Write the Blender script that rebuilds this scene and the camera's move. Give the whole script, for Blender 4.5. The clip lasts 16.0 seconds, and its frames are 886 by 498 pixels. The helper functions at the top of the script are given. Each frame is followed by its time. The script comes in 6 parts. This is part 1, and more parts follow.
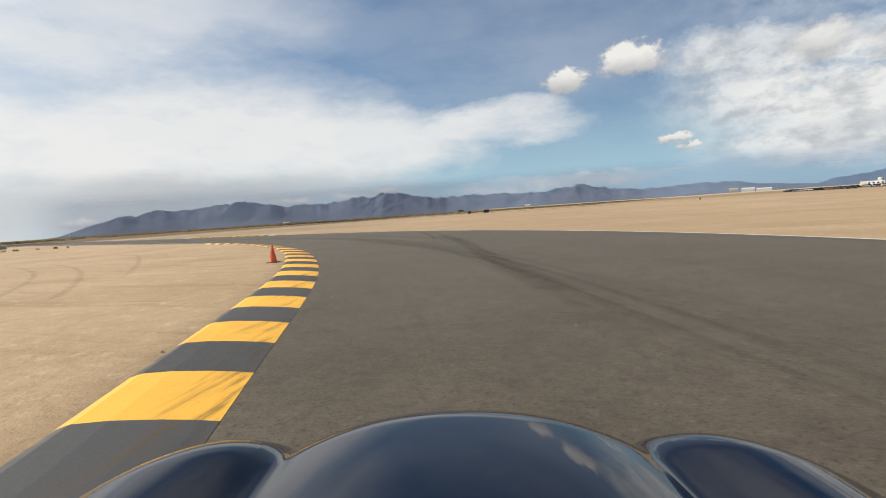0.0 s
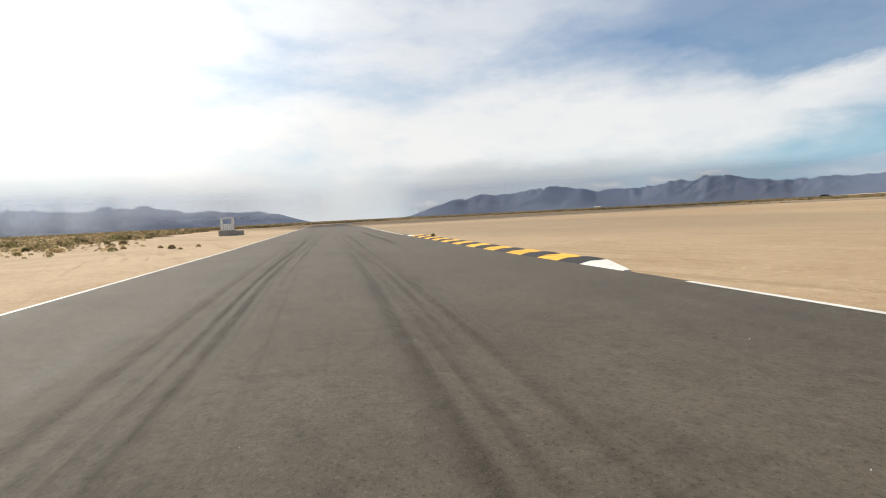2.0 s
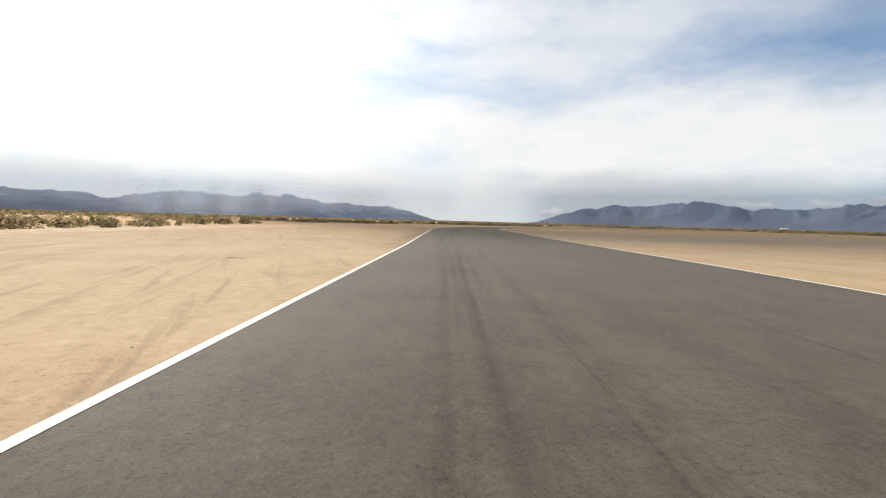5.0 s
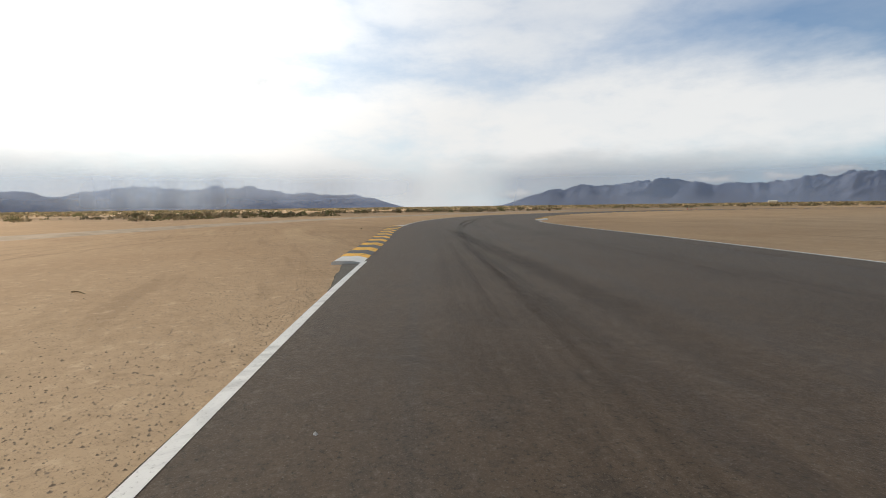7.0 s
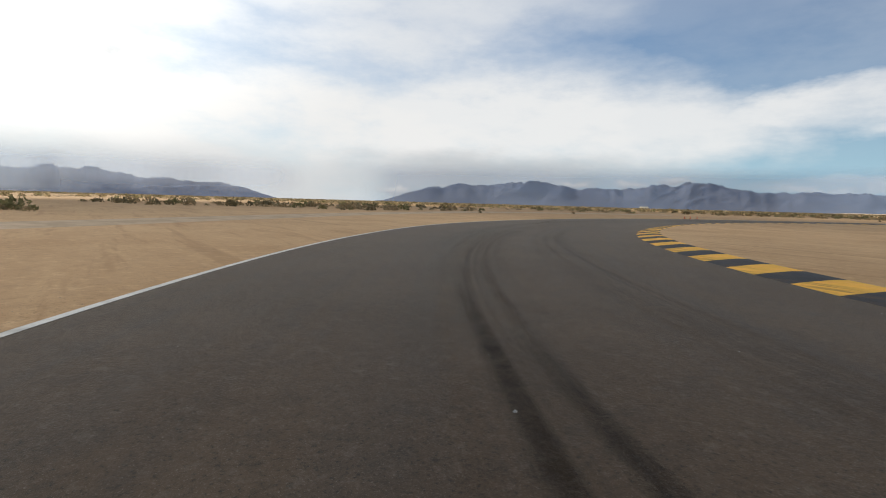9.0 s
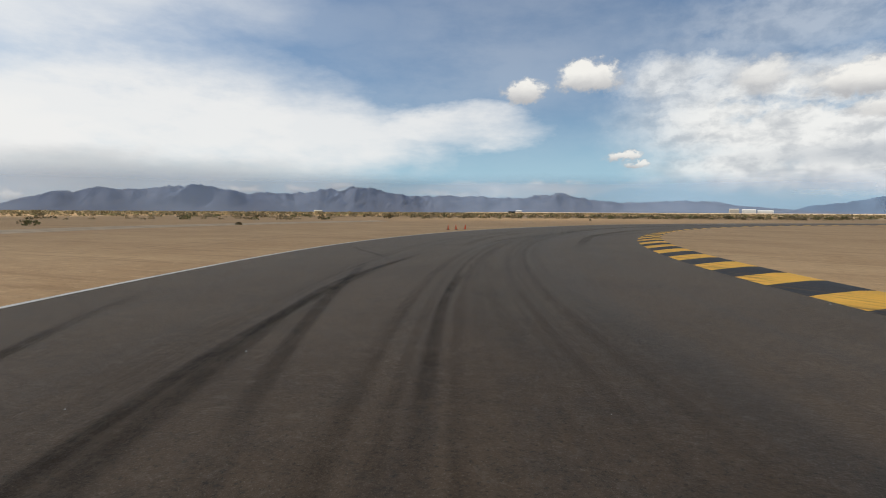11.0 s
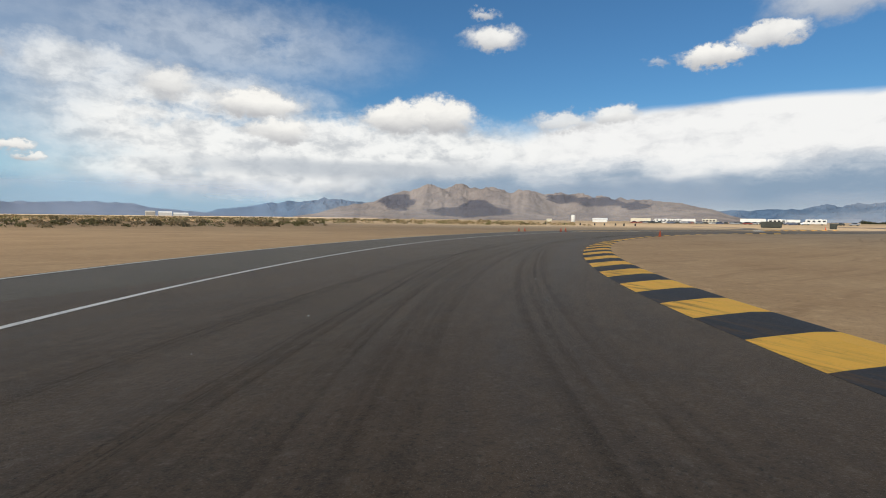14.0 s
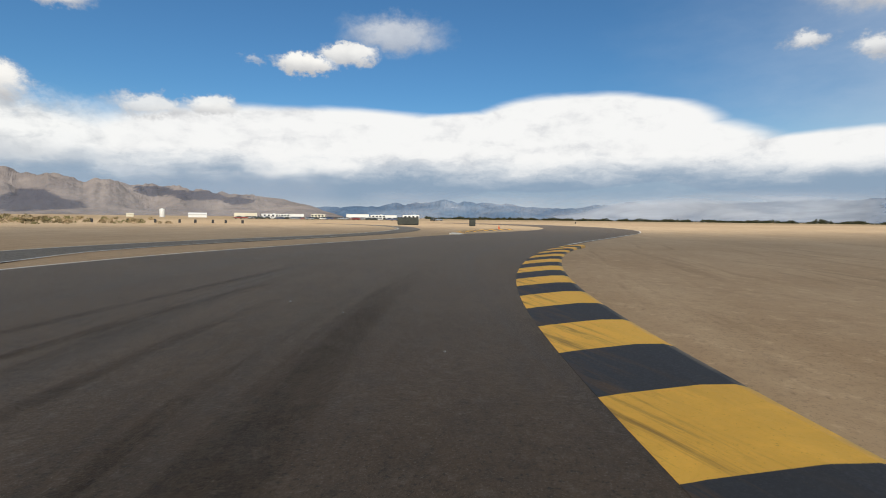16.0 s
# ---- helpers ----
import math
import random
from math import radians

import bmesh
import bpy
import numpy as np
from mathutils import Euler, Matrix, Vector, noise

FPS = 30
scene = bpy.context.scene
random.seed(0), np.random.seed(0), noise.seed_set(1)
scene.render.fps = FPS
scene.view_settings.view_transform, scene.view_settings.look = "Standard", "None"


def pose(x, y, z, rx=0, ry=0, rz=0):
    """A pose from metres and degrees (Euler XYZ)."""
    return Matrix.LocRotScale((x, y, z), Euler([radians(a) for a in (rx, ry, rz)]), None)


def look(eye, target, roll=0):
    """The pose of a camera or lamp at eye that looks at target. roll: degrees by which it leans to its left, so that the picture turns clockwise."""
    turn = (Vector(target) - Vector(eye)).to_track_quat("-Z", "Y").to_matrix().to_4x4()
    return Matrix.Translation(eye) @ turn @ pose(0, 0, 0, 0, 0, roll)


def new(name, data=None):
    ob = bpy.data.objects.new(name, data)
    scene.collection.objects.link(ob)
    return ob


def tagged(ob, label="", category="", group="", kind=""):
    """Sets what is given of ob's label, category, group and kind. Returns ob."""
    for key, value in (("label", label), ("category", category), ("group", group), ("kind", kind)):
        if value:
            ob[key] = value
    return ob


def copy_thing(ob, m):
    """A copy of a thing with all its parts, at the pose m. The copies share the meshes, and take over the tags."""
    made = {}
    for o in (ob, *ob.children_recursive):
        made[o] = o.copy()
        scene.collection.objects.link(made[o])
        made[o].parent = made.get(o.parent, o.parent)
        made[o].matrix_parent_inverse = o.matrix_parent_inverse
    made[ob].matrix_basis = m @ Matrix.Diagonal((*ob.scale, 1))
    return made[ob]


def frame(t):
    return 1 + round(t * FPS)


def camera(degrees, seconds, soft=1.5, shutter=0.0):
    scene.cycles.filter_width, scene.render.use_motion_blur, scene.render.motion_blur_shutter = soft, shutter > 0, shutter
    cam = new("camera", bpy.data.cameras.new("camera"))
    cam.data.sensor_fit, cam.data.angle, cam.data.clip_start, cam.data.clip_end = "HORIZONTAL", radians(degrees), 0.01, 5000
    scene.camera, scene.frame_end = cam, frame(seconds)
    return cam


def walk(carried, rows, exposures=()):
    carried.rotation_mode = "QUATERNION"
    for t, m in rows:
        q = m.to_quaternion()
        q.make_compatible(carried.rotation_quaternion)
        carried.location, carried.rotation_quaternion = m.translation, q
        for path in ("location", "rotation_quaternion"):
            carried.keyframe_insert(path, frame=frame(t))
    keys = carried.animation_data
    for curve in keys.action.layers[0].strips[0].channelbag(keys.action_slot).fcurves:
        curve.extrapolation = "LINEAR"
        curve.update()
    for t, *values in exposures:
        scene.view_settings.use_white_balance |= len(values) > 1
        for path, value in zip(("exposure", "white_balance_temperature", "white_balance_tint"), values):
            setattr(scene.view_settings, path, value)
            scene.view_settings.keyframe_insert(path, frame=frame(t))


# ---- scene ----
cam = camera(81.2, 16.0, soft=1.0)
EYE = 1.40  # the lens stands this high over the road
PATH = [  # seconds, x, y, heading, pitch, lean
    (0, 0.06, -0.13, 116.05, -4.01, -3.82),
    (0.5, -7.83, 12.61, 125.73, -3.63, -3.31),
    (1, -17.74, 23.73, 134.21, -3.65, -3.10),
    (1.5, -28.12, 32.32, 142.99, -3.65, -3.17),
    (2, -39.04, 39.36, 149.30, -3.72, -2.88),
    (2.5, -51.09, 45.24, 156.14, -3.65, -2.45),
    (3, -64.66, 49.99, 162.77, -3.64, -2.56),
    (3.2, -70.33, 51.39, 164.49, -3.58, -1.75),
    (3.5, -78.86, 53.33, 165.62, -3.72, -0.64),
    (4, -93.09, 56.46, 165.55, -3.53, 0.88),
    (4.5, -107.28, 59.77, 164.28, -3.32, 1.71),
    (5, -121.38, 63.44, 162.58, -3.15, 1.55),
    (5.3, -129.79, 65.81, 161.75, -3.14, 0.65),
    (5.5, -135.38, 67.42, 161.51, -3.12, -0.57),
    (6, -149.23, 71.58, 160.52, -3.57, -1.10),
    (6.5, -162.85, 75.77, 159.93, -4.01, -1.39),
    (7, -176.06, 80.08, 159.20, -4.69, -0.76),
    (7.5, -188.58, 84.47, 158.55, -4.42, -1.04),
    (8, -200.56, 88.90, 157.49, -4.57, -0.70),
    (8.2, -205.06, 90.59, 155.56, -5.05, 0.05),
    (8.5, -211.49, 93.44, 152.18, -5.15, 0.85),
    (9, -221.66, 99.08, 145.64, -5.12, 1.61),
    (9.5, -230.93, 105.83, 138.10, -4.83, 1.83),
    (10, -239.09, 113.71, 129.48, -4.42, 1.51),
    (10.3, -243.32, 118.97, 123.59, -4.21, 1.01),
    (10.5, -245.91, 122.87, 119.16, -4.12, 0.46),
    (11, -251.01, 132.91, 110.59, -4.05, 0.31),
    (11.5, -254.51, 143.77, 101.60, -3.50, 0.16),
    (12, -256.24, 155.04, 91.36, -3.91, 0.34),
    (12.5, -255.92, 166.37, 81.65, -3.55, 0.32),
    (13, -253.55, 177.98, 72.15, -3.63, 0.61),
    (13.5, -249.25, 188.97, 61.78, -3.86, 0.63),
    (14, -243.05, 198.98, 51.74, -3.32, 0.57),
    (14.5, -235.15, 207.73, 40.89, -3.12, 0.40),
    (15, -225.74, 215.06, 30.72, -3.05, 0.08),
    (15.5, -214.64, 221.00, 20.25, -3.35, 0.28),
    (16, -202.03, 224.81, 9.81, -3.38, 0.68),
]

def path_pose(x, y, heading, pitch, lean):
    h, p = radians(heading), radians(pitch)
    ahead = Vector((math.cos(h) * math.cos(p), math.sin(h) * math.cos(p), math.sin(p)))
    eye = Vector((x, y, EYE))
    return look(eye, eye + ahead, lean)


walk(cam, [(t, path_pose(x, y, h, p, r)) for t, x, y, h, p, r in PATH],
     [(0, -0.04), (1.5, 0.08), (3, 0.0), (5.3, 0.13), (5.9, 0.11), (6.5, 0.0), (7, 0.0), (10.3, 0.0), (12.5, 0.04), (16, 0.12)])

# ---------------------------------------------------------------- light
SUN_AZ, SUN_EL = 198.0, 36.0  # towards the sun, degrees from +x and above the plain
sun_data = bpy.data.lights.new("sun", "SUN")
sun_data.energy, sun_data.angle, sun_data.color = 4.7, radians(2.5), (1.0, 0.94, 0.84)
sun = new("sun", sun_data)
sun_dir = Vector((math.cos(radians(SUN_AZ)) * math.cos(radians(SUN_EL)), math.sin(radians(SUN_AZ)) * math.cos(radians(SUN_EL)), math.sin(radians(SUN_EL))))
sun.matrix_world = Matrix.Translation((0, 0, 300)) @ sun_dir.to_track_quat("Z", "Y").to_matrix().to_4x4()


class Nodes:
    """Short-hand for node trees."""

    def __init__(self, tree):
        self.tree = tree
        self.tree.nodes.clear()

    def add(self, kind, **props):
        n = self.tree.nodes.new(kind)
        for key, value in props.items():
            setattr(n, key, value)
        return n

    def put(self, socket, value):
        if isinstance(value, bpy.types.NodeSocket):
            self.tree.links.new(value, socket)
        elif value is not None:
            socket.default_value = value

    def math(self, op, a, b=None, c=None, clamp=False):
        n = self.add("ShaderNodeMath", operation=op, use_clamp=clamp)
        for s, v in zip(n.inputs, (a, b, c)):
            self.put(s, v)
        return n.outputs[0]

    def vec(self, op, a, b=None):
        n = self.add("ShaderNodeVectorMath", operation=op)
        self.put(n.inputs[0], a)
        if b is not None:
            self.put(n.inputs[3] if op == "SCALE" else n.inputs[1], b)
        return n.outputs[1] if op in ("LENGTH", "DOT_PRODUCT", "DISTANCE") else n.outputs[0]

    def ramp(self, value, lo, hi, a=0.0, b=1.0, smooth=True):
        n = self.add("ShaderNodeMapRange", interpolation_type="SMOOTHSTEP" if smooth else "LINEAR")
        for s, v in zip(n.inputs, (value, lo, hi, a, b)):
            self.put(s, v)
        return n.outputs[0]

    def noise(self, vector, scale, detail=4.0, rough=0.55, warp=0.0, color=False):
        n = self.add("ShaderNodeTexNoise")
        self.put(n.inputs["Vector"], vector)
        n.inputs["Scale"].default_value, n.inputs["Detail"].default_value = scale, detail
        n.inputs["Roughness"].default_value, n.inputs["Distortion"].default_value = rough, warp
        return n.outputs["Color"] if color else n.outputs["Fac"]

    def mix(self, fac, a, b, mode="MIX"):
        n = self.add("ShaderNodeMix", data_type="RGBA", blend_type=mode)
        self.put(n.inputs[0], fac)
        self.put(n.inputs[6], a if isinstance(a, bpy.types.NodeSocket) else (*a, 1.0))
        self.put(n.inputs[7], b if isinstance(b, bpy.types.NodeSocket) else (*b, 1.0))
        return n.outputs[2]

    def xyz(self, x, y, z=0.0):
        n = self.add("ShaderNodeCombineXYZ")
        for s, v in zip(n.inputs, (x, y, z)):
            self.put(s, v)
        return n.outputs[0]


# ---- sky: clear desert blue with the clouds of the day, in degrees of bearing and height
world = bpy.data.worlds.new("sky")
scene.world = world
world.use_nodes = True
W = Nodes(world.node_tree)
direction = W.add("ShaderNodeTexCoord").outputs["Generated"]
sky = W.add("ShaderNodeTexSky", sky_type="NISHITA", sun_disc=False, sun_elevation=radians(SUN_EL), sun_rotation=radians(90.0 - SUN_AZ))
sep = W.add("ShaderNodeSeparateXYZ")
W.put(sep.inputs[0], direction)
# bearing counted from the middle of the view (100 degrees), so that the seam lies behind
c0, s0 = math.cos(radians(100)), math.sin(radians(100))
ahead_x = W.math("ADD", W.math("MULTIPLY", sep.outputs[0], c0), W.math("MULTIPLY", sep.outputs[1], s0))
ahead_y = W.math("SUBTRACT", W.math("MULTIPLY", sep.outputs[1], c0), W.math("MULTIPLY", sep.outputs[0], s0))
bearing = W.math("ADD", W.math("MULTIPLY", W.math("ARCTAN2", ahead_y, ahead_x), 180 / math.pi), 100.0)
height = W.math("MULTIPLY", W.math("ARCSINE", sep.outputs[2]), 172 / math.pi)
chart = W.xyz(bearing, height)
flat_chart = W.xyz(bearing, W.math("MULTIPLY", height, 2.6))
warp_a = W.vec("SCALE", W.vec("SUBTRACT", W.noise(W.xyz(bearing, W.math("MULTIPLY", height, 1.5)), 0.42, 6.0, 0.58, color=True), (0.5, 0.5, 0.5)), 4.2)
warp_f = W.vec("SCALE", W.vec("SUBTRACT", W.noise(W.xyz(bearing, W.math("MULTIPLY", height, 1.3)), 1.5, 5.0, 0.62, color=True), (0.5, 0.5, 0.5)), 1.5)
puff_chart = W.vec("ADD", W.vec("ADD", chart, W.vec("MULTIPLY", warp_a, (0.9, 0.6, 0.0))), W.vec("MULTIPLY", warp_f, (1.0, 0.7, 0.0)))
warp_b = W.vec("SCALE", W.vec("SUBTRACT", W.noise(flat_chart, 0.05, 6.0, 0.6, color=True), (0.5, 0.5, 0.5)), 26.0)
veil_chart = W.vec("ADD", chart, W.vec("MULTIPLY", warp_b, (1.0, 0.3, 0.0)))
warp_c = W.vec("SCALE", W.vec("SUBTRACT", W.noise(W.xyz(bearing, W.math("MULTIPLY", height, 5.0)), 0.05, 5.0, 0.55, color=True), (0.5, 0.5, 0.5)), 3.0)
bank_chart = W.vec("ADD", chart, W.vec("MULTIPLY", warp_c, (1.0, 0.6, 0.0)))


def patch(coords, az, el, waz, wel, soft):
    """One cloud: 1 in its middle, 0 outside."""
    d = W.vec("LENGTH", W.vec("MULTIPLY", W.vec("SUBTRACT", coords, (az, el, 0)), (1 / waz, 1 / wel, 0)))
    return W.ramp(d, 1.0 + soft, 1.0 - soft)


def gather(cover, rows, coords):
    for az, el, waz, wel, soft, full in rows:
        one = W.math("MULTIPLY", patch(coords, az, el, waz, wel, soft), full)
        cover = one if cover is None else W.math("MAXIMUM", cover, one)
    return cover


# thin high veils and haze, then the banks, then the crisp heaps: bearing, height, half sizes, softness, fullness
VEILS = [
    (192, 12, 31, 26, 0.75, 1.0), (160, 6, 30, 9.0, 0.5, 1.0), (140, 7.5, 21, 8.5, 0.5, 0.95), (124, 7.6, 12, 4.6, 0.45, 0.9), (111, 8.8, 11, 2.2, 0.5, 0.9), (106, 15, 20, 9, 0.9, 0.3), (154, 20, 24, 6, 0.9, 0.82), (154, 14, 22, 6, 0.8, 0.85),
    (128, 19, 18, 3.0, 0.8, 0.25), (103, 2.2, 14, 0.7, 0.6, 0.5),
    (-22, 1.0, 34, 2.6, 0.6, 0.45), (100, 58, 150, 27, 0.35, 0.8), (-110, 20, 70, 40, 0.5, 0.8),
]
BROKEN = [  # torn, half-clear cloud
    (77, 8.6, 13, 4.6, 0.5, 1.0), (74, 16.2, 13, 3.0, 0.8, 0.42), (86, 12.4, 6, 2.2, 0.5, 0.8), (62, 7.4, 20, 3.0, 0.35, 1.0), (73, 4.6, 15, 2.6, 0.4, 0.95), (99, 2.6, 3, 0.5, 0.6, 0.6), (108, 1.9, 5, 0.5, 0.6, 0.6),
]
BANKS = [
    (22, 6.0, 24, 5.1, 0.09, 1.0), (2, 6.8, 25, 4.2, 0.08, 1.0), (-5, 8.9, 13, 3.8, 0.10, 1.0), (50, 4.7, 24, 3.5, 0.2, 0.97), (64, 4.4, 16, 2.3, 0.3, 0.85), (-30, 4.8, 20, 3.1, 0.12, 1.0), (2, 2.6, 52, 3.6, 0.3, 0.9),
]
HEAPS = [
    (150.6, 1.2, 1.5, 0.5, 0.4, 0.9), (131.6, 2.1, 1.6, 0.4, 0.5, 0.85), (126.3, 2.25, 1.5, 0.4, 0.5, 0.85), (121.5, 2.75, 1.4, 0.32, 0.5, 0.8),
    (101.9, 12.3, 2.3, 1.15, 0.22, 1.0), (95.3, 13.4, 3.2, 1.5, 0.18, 1.0), (71.4, 10.9, 4.4, 1.2, 0.25, 1.0), (69.4, 8.6, 2.9, 1.2, 0.25, 0.95),
    (56.5, 10.3, 3.8, 1.5, 0.2, 1.0), (52.0, 10.7, 3.6, 1.8, 0.2, 1.0), (79.5, 12.2, 2.2, 1.5, 0.4, 0.85), (39.0, 9.8, 3.4, 0.9, 0.35, 0.85), (33.5, 10.3, 2.0, 0.9, 0.3, 0.9),
    (46.6, 17.9, 2.7, 1.0, 0.35, 0.95), (47.6, 20.2, 1.4, 0.45, 0.4, 0.8), (24.6, 15.1, 3.0, 1.0, 0.2, 1.0), (20.2, 16.2, 3.1, 1.0, 0.25, 0.95), (15.2, 18.1, 4.6, 1.5, 0.45, 0.66),
    (-31.5, 18.9, 6.0, 2.0, 0.3, 0.9), (-24.6, 15.2, 1.5, 0.7, 0.4, 0.85), (-29.6, 14.0, 1.7, 0.7, 0.4, 0.85), (91.7, 5.7, 1.4, 0.55, 0.3, 1.0),
    (90.1, 4.8, 1.0, 0.35, 0.35, 0.9), (178.0, 12.4, 1.7, 0.45, 0.6, 0.35), (181.6, 12.0, 1.5, 0.35, 0.6, 0.3), (185.3, 19.1, 1.6, 1.1, 0.6, 0.3), (192.5, 21.0, 3.2, 1.0, 0.6, 0.3), (29.9, 15.0, 0.9, 0.28, 0.5, 0.5),
]
veil = gather(None, VEILS, veil_chart)
bank = gather(None, BANKS, bank_chart)
tear = W.noise(W.vec("ADD", W.xyz(bearing, W.math("MULTIPLY", height, 1.7)), W.vec("SCALE", warp_a, 0.5)), 0.15, 7.0, 0.56)
torn = W.math("MULTIPLY", gather(None, BROKEN, puff_chart), W.ramp(tear, 0.20, 0.46))
heap, heap_lift = None, None
for az, el, waz, wel, soft, full in HEAPS:
    one = W.math("MULTIPLY", patch(puff_chart, az, el, waz, wel, 1.35 * soft), full)
    lift = W.math("MULTIPLY", one, W.ramp(height, el - 1.1 * wel, el + 0.5 * wel))
    heap = one if heap is None else W.math("MAXIMUM", heap, one)
    heap_lift = lift if heap_lift is None else W.math("MAXIMUM", heap_lift, lift)
cloud_grain = W.noise(W.vec("ADD", W.xyz(bearing, W.math("MULTIPLY", height, 1.8)), W.vec("SCALE", warp_a, 0.4)), 0.34, 7.0, 0.58)
streak = W.noise(W.vec("ADD", W.xyz(bearing, W.math("MULTIPLY", height, 3.6)), W.vec("SCALE", warp_a, 1.2)), 0.085, 8.0, 0.60)
under = W.ramp(W.math("ADD", height, W.math("MULTIPLY", W.math("SUBTRACT", streak, 0.5), 6.0)), 3.0, 6.6)
sky_light = W.mix(W.ramp(height, 0.0, 13.0), W.vec("MULTIPLY", sky.outputs[0], (0.062, 0.084, 0.100)), W.vec("MULTIPLY", sky.outputs[0], (0.0375, 0.069, 0.092)))
sky_light = W.mix(W.ramp(height, 11.0, 0.0, 0.0, 0.8), sky_light, (0.40, 0.63, 0.79))
sun_side = W.ramp(W.vec("LENGTH", W.vec("MULTIPLY", W.vec("SUBTRACT", chart, (SUN_AZ - 4, 22.0, 0)), (1 / 46.0, 1 / 25.0, 0))), 1.0, 0.2)
veil_light = W.mix(sun_side, (0.86, 0.86, 0.85), (1.6, 1.55, 1.46))
low_haze = W.ramp(height, 6.0, 0.5)
veil_light = W.mix(W.math("MULTIPLY", low_haze, 0.5), veil_light, (0.50, 0.53, 0.56))
bank_white = W.mix(W.ramp(W.math("ADD", W.math("MULTIPLY", streak, 0.6), W.math("MULTIPLY", cloud_grain, 0.4)), 0.30, 0.52), (0.63, 0.64, 0.66), (0.855, 0.855, 0.845))
bank_light = W.mix(under, W.mix(W.ramp(height, 0.3, 2.5), (0.42, 0.48, 0.54), (0.25, 0.34, 0.45)), bank_white)
torn_light = W.mix(W.ramp(cloud_grain, 0.3, 0.62), (0.55, 0.575, 0.60), (0.86, 0.865, 0.85))
heap_light = W.mix(W.math("ADD", heap_lift, W.math("MULTIPLY", W.math("SUBTRACT", cloud_grain, 0.5), 0.9), clamp=True), (0.48, 0.485, 0.50), (0.89, 0.875, 0.835))
shade = W.mix(W.math("MULTIPLY", veil, W.ramp(W.noise(flat_chart, 0.07, 7.0, 0.62), 0.25, 0.6, 0.62, 1.0)), sky_light, veil_light)
shade = W.mix(W.math("MULTIPLY", patch(veil_chart, 140, 3.3, 15, 1.8, 0.8), 0.66), shade, (0.42, 0.45, 0.48))
shade = W.mix(W.math("MULTIPLY", patch(veil_chart, 190, 1.6, 34, 2.6, 0.75), 0.6), shade, (0.60, 0.62, 0.63))
base_line = W.math("MULTIPLY", patch(bank_chart, 62, 4.9, 15, 0.9, 0.6), 0.75)
shade = W.mix(bank, shade, bank_light)
shade = W.mix(torn, shade, torn_light)
shade = W.mix(base_line, shade, (0.44, 0.48, 0.53))
shade = W.mix(heap, shade, heap_light)
back = W.add("ShaderNodeBackground")
W.put(back.inputs[0], shade)
back.inputs[1].default_value = 1.0
W.put(W.add("ShaderNodeOutputWorld").inputs[0], back.outputs[0])

# ---------------------------------------------------------------- materials
def material(name):
    m = bpy.data.materials.new(name)
    m.use_nodes = True
    n = Nodes(m.node_tree)
    b = n.add("ShaderNodeBsdfPrincipled")
    out = n.add("ShaderNodeOutputMaterial")
    n.put(out.inputs[0], b.outputs[0])
    return m, n, b


def bump(n, b, height, strength=0.4, distance=0.01):
    k = n.add("ShaderNodeBump")
    k.inputs["Strength"].default_value, k.inputs["Distance"].default_value = strength, distance
    n.put(k.inputs["Height"], height)
    n.put(b.inputs["Normal"], k.outputs[0])


